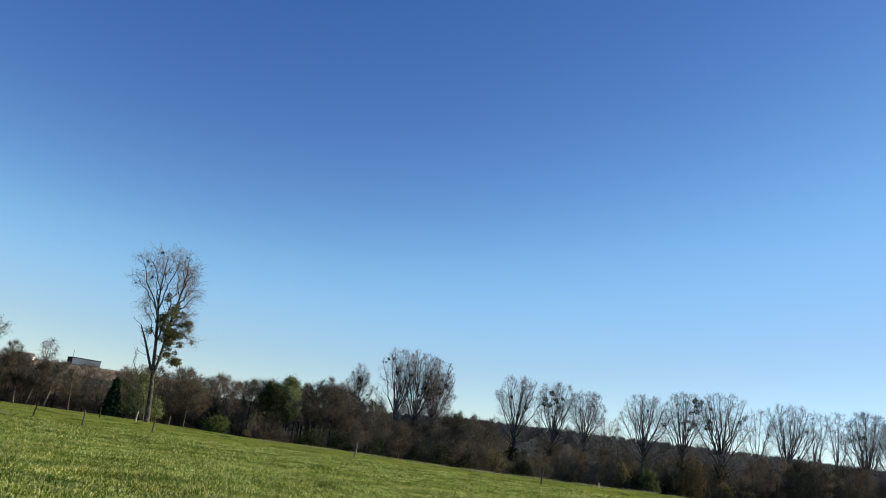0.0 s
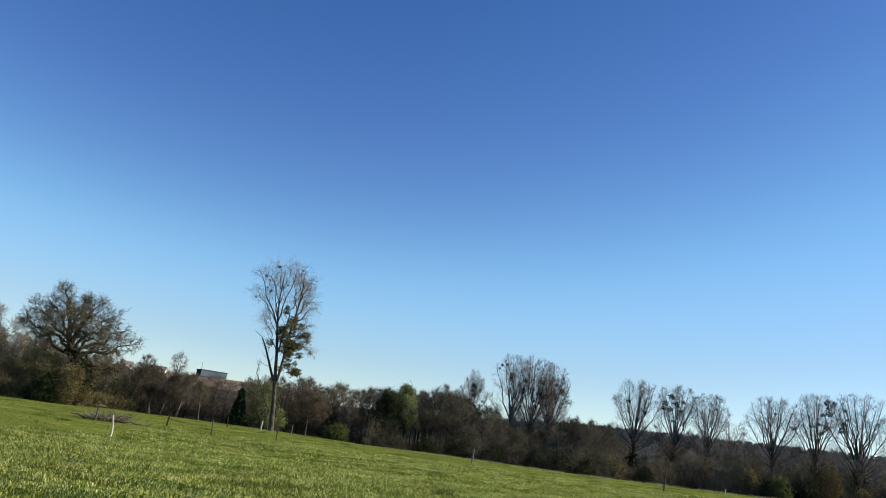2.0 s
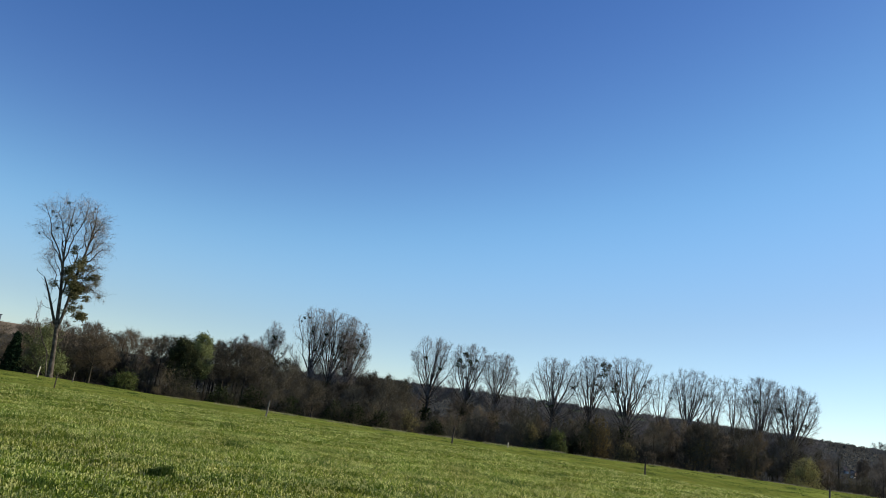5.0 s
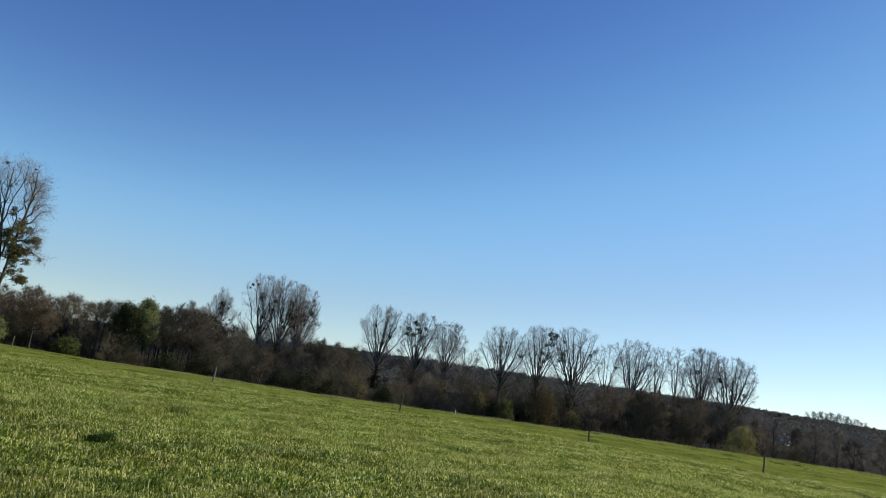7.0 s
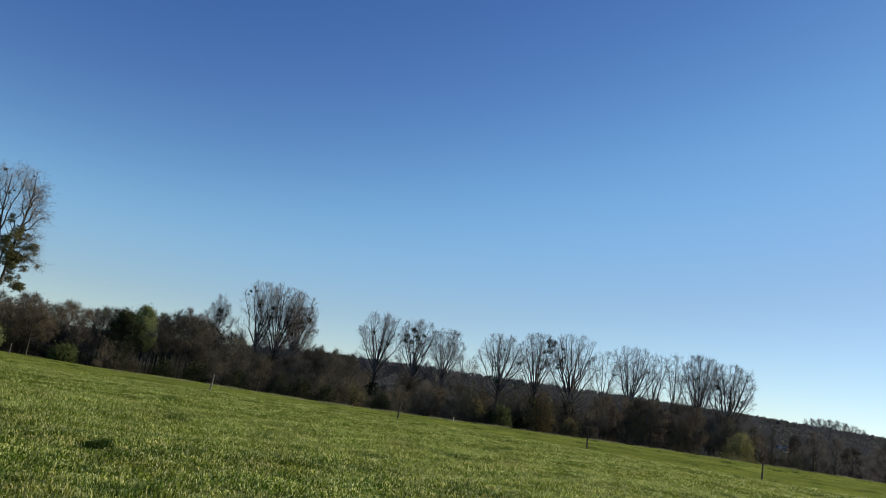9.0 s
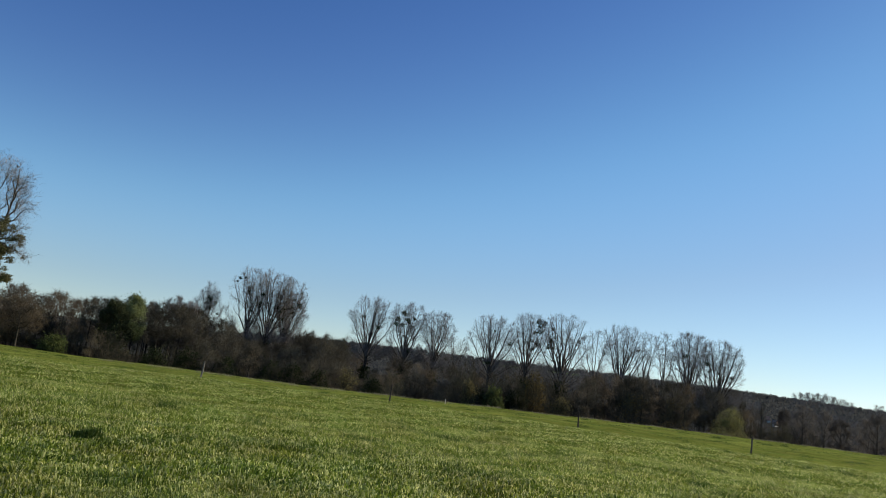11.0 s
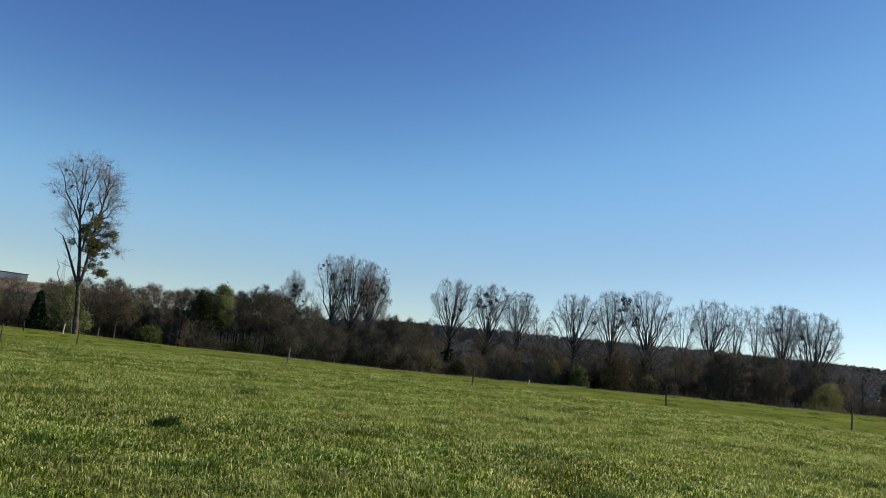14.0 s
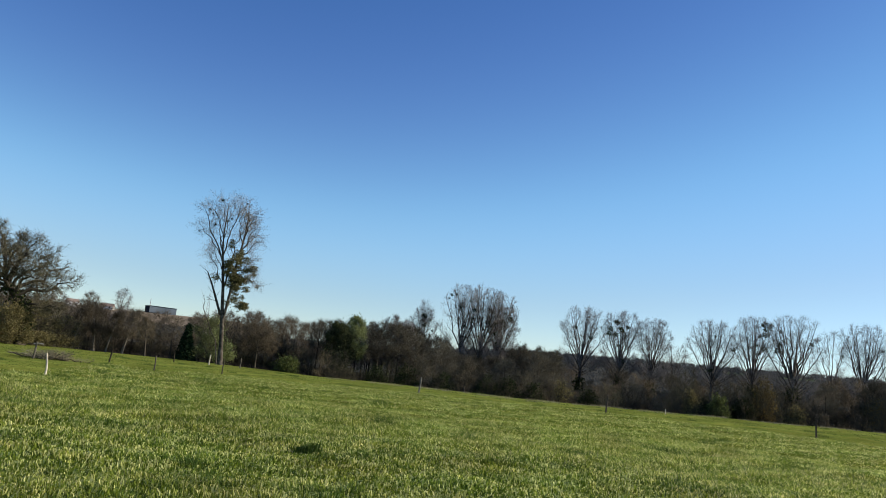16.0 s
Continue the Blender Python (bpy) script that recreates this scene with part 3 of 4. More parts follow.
    fuzz.slivers(rng, b3[:, 1], b3[:, 2], 0.01)
    b4, _ = fork(rng, b3, 4, 0.1, 55, 0.0, lambda s: np.full(s.shape, 0.6), anywhere, 2, 0)
    fuzz.slivers(rng, b4[:, 0], b4[:, 1], 0.0085)
    part("second_stem", wood.mesh("second_stem", POPLAR_BARK), tree, "second pale stem with its limbs")
    part("second_crown", fuzz.mesh("second_crown", PALE_TWIG), tree)
    # the dead limb that forks off low down
    limb, tw = Tubes(), Tubes()
    pts = np.array([spot(-21.5, 2.2), spot(-21.75, 2.75), spot(-22.1, 3.6), spot(-22.4, 4.3), spot(-22.75, 5.0)])
    limb.limb(pts, [0.18, 0.155, 0.13, 0.10, 0.06], 6)
    spurs, _ = fork(rng, pts[None], 9, 0.25, 50, 0.3, lambda s: np.full(s.shape, 0.9), anywhere, 3, 0.08)
    limb.tubes(spurs, np.linspace(0.03, 0.012, 3)[None].repeat(9, 0), 3)
    fine, _ = fork(rng, spurs, 5, 0.2, 50, 0.2, lambda s: np.full(s.shape, 0.45), anywhere, 2, 0)
    tw.slivers(rng, fine[:, 0], fine[:, 1], 0.014)
    part("dead_limb", limb.mesh("dead_limb", OAK_BARK), tree, "dead broken side limb")
    tagged(part("dead_twig", tw.mesh("dead_twig", OAK_TWIG), tree), kind="stuff")
    spots, sizes = [], []
    for e, a, we, wa, count in ((6.3, -21.1, 0.25, 0.3, 6), (5.7, -21.1, 0.3, 0.4, 8), (5.1, -20.9, 0.32, 0.5, 13), (4.6, -20.9, 0.32, 0.48, 11), (4.0, -20.9, 0.3, 0.3, 7), (3.4, -20.75, 0.22, 0.3, 4), (3.0, -20.3, 0.15, 0.15, 2)):
        for _ in range(count):
            spots.append(spot(a + rng.normal(0, wa), e + rng.normal(0, we), rng.normal(0, 0.8)))
            sizes.append(rng.uniform(0.55, 1.2))
    for a, e, s in ((-19.82, 5.55, 1.1), (-20.0, 5.5, 0.7), (-20.15, 4.75, 1.1), (-20.35, 4.6, 0.9), (-19.4, 4.4, 0.55), (-20.1, 2.95, 0.9), (-20.3, 3.55, 0.7), (-21.45, 6.95, 0.9), (-21.4, 7.2, 0.7)):
        spots.append(spot(a, e))
        sizes.append(s)
    high = tips[tips[:, 2] > 0.55 * h]
    hang_clumps(tree, rng, spots, sizes)
    few = high[rng.integers(0, len(high), 10)] * (0.85, 0.85, 0.97)
    hang_clumps(tree, rng, few.tolist(), rng.uniform(0.2, 0.42, 10), SILHOUETTE_CLUMPS)
    # the thin leaning stem beside it
    sapling = tagged(new("leaning_sapling"), "thin crooked bare sapling leaning beside a tall tree", "tree")
    stand(sapling, -21.3, 93)
    at = spots_round(-21.3, 93)
    line = np.array([(0, 0, 0), at(-21.6, 0.5), at(-22.0, 1.1), at(-22.3, 1.8), at(-22.7, 2.6), at(-22.62, 3.0), at(-22.85, 3.5)])
    wood, fuzz = Tubes(), Tubes()
    wood.limb(line, [0.07, 0.06, 0.055, 0.05, 0.04, 0.03, 0.012], 6)
    b, _ = fork(rng, line[None], 9, 0.4, 55, 0.1, lambda s: np.full(s.shape, 0.8), anywhere, 3, 0.08)
    fuzz.slivers(rng, b[:, 0], b[:, 2], 0.016)
    part("stem", wood.mesh("stem", POPLAR_BARK), sapling)
    tagged(part("twig", fuzz.mesh("twig", OAK_TWIG), sapling), kind="stuff")


lone_tree()


# ---- the rows of poplars across the valley ----
def poplar(seed, az, d, top, degrees, clumps=0, ivy=0.0, at=None, label="bare poplar with upswept grey branches", profile=DOME, fork_el=1.0, limbs=27, fine=(11, 7, 5), twig=POPLAR_TWIG):
    """degrees: the width of the crown as an angle seen from the walk."""
    h = height_for(az, d, top + 0.05)
    wide = d * radians(degrees) * 1.42
    tree, tips, rng = crown_tree("poplar_tree", seed, h, wide, 0.06 + 0.042 * wide, (h - d * math.tan(radians(top - fork_el))) / h, profile, POPLAR_BARK, twig, label,
                                 n=(limbs, *fine), top=0.66, low=0.18, sides=0.42, bow=(0.56, 0.44), angle=36, lift=0.05, reach=0.36, shoots=(0.0077 * d, 0.0048 * d), thin=0.000064 * d,
                                 lumps=0.07, wobble=0.022, bare=0.28, rise=0.55, ragged=0.1, stout=0.37)
    tagged(tree, group="poplars across the valley")
    stand(tree, az, d)
    spots, sizes = [], []
    inner = tips[(tips[:, 2] > 0.55 * h) & (tips[:, 2] < 0.92 * h)]
    for _ in range(clumps):
        p = inner[int(rng.integers(0, len(inner)))]
        spots.append(p * np.array((0.75, 0.75, 0.95)))
        sizes.append(rng.uniform(0.4, 0.95))
    spot = spots_round(az, d)
    for a, e, s in at or ():
        spots.append(spot(a, e, -rng.uniform(0, 1.5)))
        sizes.append(s * 0.72)
    hang_clumps(tree, rng, spots, sizes, SILHOUETTE_CLUMPS)
    if ivy:
        z = np.linspace(0.02, ivy, 60) * h
        centres = np.stack([rng.normal(0, 0.25, 60), rng.normal(0, 0.25, 60), z], -1)
        part("ivy", leaves("ivy", rng, centres, 1500, (0.42, 0.42, 0.4), 0.2, IVY), tree, "dark ivy round the trunk")
    return tree


poplar(21, -5.05, 146, 6.3, 2.7, 5, 0.4, ((-6.05, 5.35, 0.9), (-5.75, 5.4, 0.8), (-6.2, 5.1, 0.6)), fork_el=0.9, twig=PALE_TWIG)
poplar(22, -3.7, 143, 6.25, 2.9, 18, 0.4, fork_el=0.7, twig=PALE_TWIG)
poplar(23, -2.6, 145, 5.95, 2.3, 16, 0.4, fork_el=0.9, twig=PALE_TWIG)
poplar(38, -2.4, 151, 5.0, 2.1, 4, fork_el=0.9)
poplar(24, -7.85, 148, 4.85, 1.75, 5, 0.62, ((-7.8, 3.7, 1.5), (-7.85, 3.4, 1.2), (-7.75, 3.1, 1.2), (-7.4, 3.5, 0.7)), "slim bare poplar with a dark ivied trunk", SLIM, 1.4, 24)
poplar(25, 3.15, 146, 5.5, 2.95, 2, 0.36)
poplar(26, 5.75, 146, 5.45, 2.55, 3, 0.4, ((5.45, 4.6, 1.7), (5.0, 4.15, 1.4), (5.75, 4.1, 1.6), (5.35, 3.8, 1.3), (6.15, 4.3, 1.0), (6.0, 3.75, 1.1)))
poplar(27, 7.85, 147, 5.1, 2.3, 3, 0.4)
poplar(28, 9.3, 147, 3.5, 1.7, 0, fork_el=0.8, limbs=14, fine=(8, 6, 4))
poplar(29, 11.75, 128, 5.35, 3.0, 3)
poplar(30, 14.2, 128, 5.75, 2.7, 2, 0.42, ((14.75, 5.3, 1.4), (14.95, 4.95, 1.6), (14.9, 4.55, 1.5), (14.55, 4.5, 1.0), (15.2, 5.2, 1.0), (14.8, 3.7, 1.4), (14.35, 3.9, 1.0)))
poplar(31, 16.6, 119, 6.0, 3.3, 2, 0.4, ((15.75, 4.0, 1.2), (15.7, 3.65, 1.3), (15.95, 4.3, 0.7)), "broad bare poplar with an ivied trunk", fork_el=0.7)
poplar(32, 18.8, 155, 5.2, 2.0, 1, limbs=13, fine=(9, 7, 4))
poplar(33, 20.6, 153, 5.7, 2.8, 3, fork_el=0.9)
poplar(34, 22.15, 155, 5.45, 1.9, 2, limbs=13, fine=(9, 7, 4))
poplar(35, 23.4, 156, 5.6, 1.8, 0, limbs=13, fine=(9, 7, 4))
poplar(36, 24.95, 153, 5.7, 2.5, 3, fork_el=0.9, limbs=32, fine=(11, 8, 6))
poplar(37, 26.85, 122, 5.35, 2.9, 4, fork_el=0.4, limbs=27, fine=(12, 8, 6))


# ---- the oak and the trees beside it ----
def oak():
    az, d = -33.2, 92.0
    spot = spots_round(az, d)
    h = height_for(az, d, 6.2)
    stem = [(0, 0, 0), spot(-33.2, 0.3), spot(-33.5, 1.3), spot(-34.1, 2.1), spot(-34.6, 2.8), spot(-34.75, 3.6), spot(-34.9, 4.6), spot(-35.15, 5.5)]
    rows = ((0.3, -31.1, 1.75, -1.0), (0.38, -30.45, 3.4, 0.5), (0.42, -31.2, 4.3, 1.5), (0.46, -32.1, 5.05, -0.8), (0.55, -33.2, 5.7, 0.6), (0.6, -34.2, 6.0, 1.8),
            (0.7, -35.6, 6.15, -1.0), (0.6, -36.3, 5.4, 0.7), (0.52, -37.1, 4.8, -1.5), (0.46, -37.6, 4.0, 0.6), (0.42, -36.9, 3.2, 2.0), (0.4, -33.0, 4.0, -3.5),
            (0.5, -34.4, 4.6, -4.0), (0.5, -34.0, 4.8, 4.0), (0.4, -32.2, 3.0, 3.5), (0.44, -36.0, 3.9, -3.4))
    tree, tips, rng = crown_tree("oak_tree", 8, h, 18.0, 0.5, 0.2, [1.0] * 7 + [0.95, 0.85, 0.7, 0.5], OAK_BARK, OAK_TWIG, "broad bare oak with gnarled spreading limbs",
                                 n=(0, 15, 11, 9), angle=50, lift=0.02, reach=0.25, bow=(0.45, 0.62), shoots=(0.85, 0.5), thin=0.0145, lumps=0.05, lean=-2.6, wobble=0.09, bare=0.3,
                                 limbs=[(s, *spot(-34.2 + (a + 34.2) * 0.92, e - 0.3, y)) for s, a, e, y in rows], stem=stem)
    stand(tree, az, d)
    z = np.linspace(0.05, 0.45, 30) * h
    centres = np.stack([np.interp(z, [p[2] for p in stem], [p[0] for p in stem]) + rng.normal(0, 0.3, 30), np.interp(z, [p[2] for p in stem], [p[1] for p in stem]) + rng.normal(0, 0.3, 30), z], -1)
    part("ivy", leaves("ivy", rng, centres, 1200, (0.4, 0.4, 0.4), 0.16, IVY), tree, "dark ivy round the trunk")


oak()


def single_trees():
    """The trees of the wood's edge that can be told from the rest."""
    for seed, az, d, top, wide, bark, twig, label, more in (
            (18, -38.6, 104, 4.3, 8.5, POPLAR_BARK, PALE_TWIG, "bare pale-twigged tree behind a broad oak", {}),
            (19, -29.6, 112, 2.75, 3.4, WOOD_BARK, WOOD_TWIG, "slender bare tree rising above the scrub", {"n": (11, 7, 6, 4), "angle": 36, "lift": 0.15}),
            (47, -27.75, 116, 3.3, 3.3, POPLAR_BARK, POPLAR_TWIG, "slender airy bare tree rising above the scrub", {"n": (10, 7, 6, 3), "angle": 55, "lift": 0.04}),
            (48, -30.3, 101, 1.9, 2.2, PALE_BARK, WOOD_TWIG, "leaning bare birch with a pale trunk", {"lean": 1.3, "n": (12, 7, 6, 4), "foot": 0.3, "wobble": 0.09}),
            (49, -29.0, 102, 2.1, 2.0, PALE_BARK, WOOD_TWIG, "thin bare birch with a pale trunk", {"lean": -0.9, "n": (12, 7, 6, 4), "foot": 0.32, "wobble": 0.09}),
            (50, -28.3, 101, 1.7, 1.8, PALE_BARK, WOOD_TWIG, "thin bare birch with a pale trunk", {"lean": 1.2, "n": (12, 7, 6, 4), "foot": 0.35, "wobble": 0.09}),
            (64, -27.3, 103, 1.9, 2.4, PALE_BARK, WOOD_TWIG, "bare birch with a pale forked trunk", {"lean": 1.4, "n": (12, 7, 6, 4), "foot": 0.3, "wobble": 0.09}),
            (65, -25.9, 99, 1.5, 2.4, WOOD_BARK, WOOD_TWIG, "small bare tree at the wood's edge", {"lean": -0.4, "n": (10, 7, 6, 4), "foot": 0.4}),
            (51, -18.85, 103, 2.1, 6.4, OAK_BARK, WOOD_TWIG, "bare spreading tree with dark crooked limbs", {"angle": 52, "lift": 0.05, "wobble": 0.09, "bow": (0.5, 0.6)}),
            (52, -9.9, 128, 3.65, 4.6, POPLAR_BARK, POPLAR_TWIG, "bare grey tree with a rounded crown", {}),
            (53, -8.85, 126, 3.4, 3.8, POPLAR_BARK, POPLAR_TWIG, "bare grey tree with a rounded crown", {}),
            (54, -11.2, 127, 3.0, 3.6, WOOD_BARK, WOOD_TWIG, "bare brown tree at the wood's edge", {}),
            (55, 0.4, 128, 2.55, 3.2, OAK_BARK, OAK_TWIG, "dark bare tree in a gap between poplars", {"angle": 45}),
            (56, 1.4, 126, 2.4, 3.2, OAK_BARK, OAK_TWIG, "dark bare tree in a gap between poplars", {"angle": 45}),
            (57, -0.8, 124, 2.5, 3.4, WOOD_BARK, WOOD_TWIG, "brown bare tree beside poplars", {}),
            (58, 29.65, 150, 1.75, 1.6, OAK_BARK, OAK_TWIG, "dark slender tree trunk with short broken limbs", {"n": (9, 5, 4, 3), "top": 0.95}),
            (59, 32.1, 158, 1.9, 5.0, OAK_BARK, HAZED_VALLEY_TWIG, "bare tree in the wooded valley", {}),
            (60, 33.3, 164, 1.7, 5.0, OAK_BARK, HAZED_VALLEY_TWIG, "bare tree in the wooded valley", {}),
            (61, 34.2, 150, 1.3, 4.4, OAK_BARK, HAZED_VALLEY_TWIG, "bare tree in the wooded valley", {}),
            (62, 36.2, 152, 1.9, 5.4, OAK_BARK, HAZED_VALLEY_TWIG, "bare tree in the wooded valley", {}),
            (63, 30.9, 166, 1.5, 3.6, OAK_BARK, HAZED_VALLEY_TWIG, "bare tree in the wooded valley", {})):
        h = height_for(az, d, top)
        keys = {"n": (14, 9, 7, 5), "angle": 38, "lift": 0.15, "thin": 0.0135, "wobble": 0.05, "foot": 0.32, **more}
        tree, _, _ = crown_tree("bare_tree", seed, h, wide, 0.06 + 0.016 * h, profile=OVAL, bark=bark, twig=twig, label=label, shoots=(1.0, 0.6), **keys)
        tagged(tree, group="trees of the wood's edge")
        stand(tree, az, d)


single_trees()


# ---- woodland: a few kinds, each copied along the belts ----
def woodland_kinds(shapes, twig, label):
    kinds = []
    for seed, wide, foot in shapes:
        kinds.append(crown_tree("woodland_tree", seed, 10, wide, 0.15, foot, OVAL, WOOD_BARK, twig, label,
                                n=(15, 6, 4, 5), angle=42, lift=0.12, reach=0.42, shoots=(1.2, 0.85), thin=0.02, lumps=0.1, wobble=0.04, bare=0.15, far=True, sides=0.5)[0])
        tagged(kinds[-1], group="trees of the valley wood")
    return kinds


def shrub_kinds():
    kinds = []
    for seed, wide in ((51, 5.0), (52, 5.8), (53, 4.4), (54, 6.4), (55, 5.2)):
        kinds.append(crown_tree("bare_shrub", seed, 5, wide, 0.045, 0.02, BUSHY, WOOD_BARK, HEDGE_TWIG, "dense leafless brown shrub at the wood's edge", category="shrub",
                                n=(20, 6, 4, 3), top=0.22, low=0.2, sides=0.5, angle=34, lift=0.2, reach=0.4, shoots=(0.9, 0.55), thin=0.0185, lumps=0.12, wobble=0.05, bare=0.15, far=True)[0])
        tagged(kinds[-1], group="shrubs along the meadow's edge")
    return kinds


# The wood's top as an elevation, by azimuth.
SKYLINE = np.array([(-48, 3.2), (-40, 3.4), (-37, 3.0), (-31, 2.1), (-28.5, 2.05), (-24, 2.05), (-22, 2.3), (-20.5, 2.6), (-18.7, 2.9), (-17.4, 2.8), (-15.7, 2.45), (-14.6, 2.8),
                    (-11.3, 2.8), (-9.6, 3.1), (-8, 2.8), (-6.6, 2.5), (-5.6, 1.5), (-2.0, 1.4), (-1.1, 2.3), (0, 2.15), (1.5, 2.15), (4, 2.0), (8, 2.0), (10, 2.3), (11, 1.85), (17, 1.8), (19, 2.2), (22, 2.25), (25, 2.4), (28, 2.2), (29, 0.9), (33, 0.7), (46, 0.6)])


def plant(kinds, spots, size, rng, low, slim):
    """Stands copies of the kinds at the spots: azimuth, distance and the top's elevation."""
    homes = {}
    for a, d, top in spots:
        k = int(rng.integers(0, len(kinds)))
        s = max(height_for(a, d, top), low) / size
        m = stand_pose(a, d, 0.1, rng.uniform(0, 360), min(max(s * slim[0], slim[1]), slim[2]), s)
        if k in homes:
            copy_thing(kinds[k], m)
        else:
            homes[k] = m
    for k, m in homes.items():
        kinds[k].matrix_basis = m


def plant_woods():
    rng = np.random.default_rng(77)

    def crest(a):
        return float(np.interp(a, SKYLINE[:, 0], SKYLINE[:, 1]))
    thick, airy, valley = [], [], []
    for d, step in ((109, 2.2), (117, 1.9), (125, 1.8), (133, 1.7)):
        for az in np.arange(-44, 28.5, step):
            a, dd = az + rng.uniform(-0.6, 0.6), d + rng.uniform(-4, 4)
            if (a > 9 and d < 115) or (-27 < a < -22 and d > 120):
                continue
            if 1.5 < a < 17.5:
                # low growth only in front of the poplars
                (airy if rng.random() < 0.5 else thick).append((a, dd, rng.uniform(-0.3, 0.75) if d < 130 else rng.uniform(0.9, 2.1) if 4.3 < a < 10 else rng.uniform(0.5, 1.5)))
                continue
            top = crest(a) * (rng.uniform(0.78, 1.0) if d < 121 else rng.uniform(0.92, 1.03))
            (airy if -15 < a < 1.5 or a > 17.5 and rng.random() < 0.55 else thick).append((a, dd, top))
    for d, step in ((148, 1.9),):
        for az in np.arange(-44, -1, step):
            a = az + rng.uniform(-0.7, 0.7)
            thick.append((a, d + rng.uniform(-9, 9), crest(a) * rng.uniform(0.92, 1.02)))
    for d in (170, 190):
        for az in np.arange(-6, 27, 2.2):
            thick.append((az + rng.uniform(-0.8, 0.8), d + rng.uniform(-7, 7), rng.uniform(1.2, 2.0)))
    for d in (172, 200, 232, 268):
        for az in np.arange(27, 42, 1.7):
            a = az + rng.uniform(-0.5, 0.5)
            gap = 29.3 < a < 30.9           # the houses in the valley show there
            valley.append((a, d + rng.uniform(-14, 14), -0.1 if gap else rng.uniform(0.7, 1.35) * (1.15 if d > 220 else 0.8)))
    plant(woodland_kinds(((41, 5.6, 0.26), (42, 6.6, 0.18), (44, 7.0, 0.22), (45, 4.6, 0.3)), WOOD_TWIG, "bare brown woodland tree in early spring"), thick, 10, rng, 3.0, (1.12, 0.8, 1.4))
    plant(woodland_kinds(((43, 5.0, 0.48), (46, 6.0, 0.42), (47, 4.2, 0.52)), SHADED_GREY_TWIG, "bare grey-brown woodland tree with a tall trunk"), airy, 10, rng, 3.0, (1.12, 0.8, 1.4))
    plant(woodland_kinds(((71, 5.4, 0.4), (72, 6.2, 0.3), (73, 4.8, 0.36)), HAZED_VALLEY_TWIG, "bare grey-brown tree in the wooded valley"), valley, 10, rng, 3.0, (1.12, 0.8, 1.4))
    spots = []
    for az in np.arange(-44, 33, 0.85):
        a = az + rng.uniform(-0.3, 0.3)
        d = float(np.interp(a, BROW[:, 0], BROW[:, 1])) + (rng.uniform(23, 36) if a > -12 else rng.uniform(9, 20))
        share = rng.uniform(0.25, 0.8) if a < -15 else rng.uniform(-0.1, 0.3) if a < 9 else rng.uniform(0.35, 1.0)
        spots.append((a, d, crest(a) * share))
    plant(shrub_kinds(), spots, 5, rng, 2.0, (1.0, 0.6, 1.15))


plant_woods()


# ---- leafy bushes and evergreens ----
def leafy_bush(name, seed, az, d, top, wide, mat, label, count=2600, size=0.16, category="bush", foot=0.02):
    """Stems that fork from the foot, with small leaves in uneven clumps."""
    h = max(height_for(az, d, top), 1.0)
    bush, tips, rng = crown_tree(name, seed, h * 0.96, wide * 0.95, 0.05 if foot < 0.1 else 0.13, foot, BUSHY if foot < 0.1 else OVAL, WOOD_BARK, HEDGE_TWIG, label, category=category, n=(16, 7, 5, 2),
                                 top=0.25 if foot < 0.1 else 0.75, sides=0.5, angle=36, lift=0.2, reach=0.4, shoots=(0.14 * h, 0.08 * h), thin=0.015, lumps=0.14, far=True)
    tips = tips[rng.choice(len(tips), max(40, len(tips) // 3), replace=False)]
    part("foliage", leaves("foliage", rng, tips, int(count * 1.8), (0.3, 0.3, 0.26), size * 0.62, mat), bush)
    return stand(bush, az, d, 0.1)


leafy_bush("green_bush", 61, 12.3, 103, 0.6, 3.0, BUSH_LEAF, "green leafy bush at the foot of the meadow", 2600)
leafy_bush("green_bush", 62, 10.5, 103, 0.65, 2.2, OLIVE_LEAF, "olive green bush just coming into leaf", 1700)
leafy_bush("dark_bush", 63, 13.7, 106, 0.45, 3.4, IVY, "dark evergreen bush at the wood's edge", 3000)
leafy_bush("dark_bush", 81, 11.4, 105, 0.2, 2.6, IVY, "dark evergreen bush between green bushes", 1800)
leafy_bush("rust_bush", 64, 14.9, 108, 2.0, 4.0, RUST_LEAF, "rust-brown bush with old leaves", 1700)
leafy_bush("olive_bush", 74, 2.1, 98, 0.3, 2.6, OLIVE_LEAF, "olive bush just coming into leaf at the wood's edge", 1000)
leafy_bush("olive_bush", 82, 16.9, 105, 0.35, 3.0, OLIVE_LEAF, "low olive bush at the meadow's edge", 1000)
leafy_bush("tan_bush", 75, 18.4, 104, 0.1, 2.2, PALE_LEAF, "low tan bush with dry leaves at the meadow's edge", 420)
leafy_bush("tan_bush", 76, 8.4, 102, 0.0, 1.8, PALE_LEAF, "low tan bush with dry leaves at the meadow's edge", 260)
leafy_bush("brown_bush", 77, 21.6, 112, 1.6, 5.4, RUST_LEAF, "broad warm brown bush with withered leaves", 520)
leafy_bush("brown_bush", 78, 24.2, 113, 1.5, 5.0, RUST_LEAF, "broad warm brown bush with withered leaves", 450)
leafy_bush("dark_bush", 79, -1.6, 99, 0.15, 3.4, IVY, "dark evergreen bush in the shade of poplars", 1500)
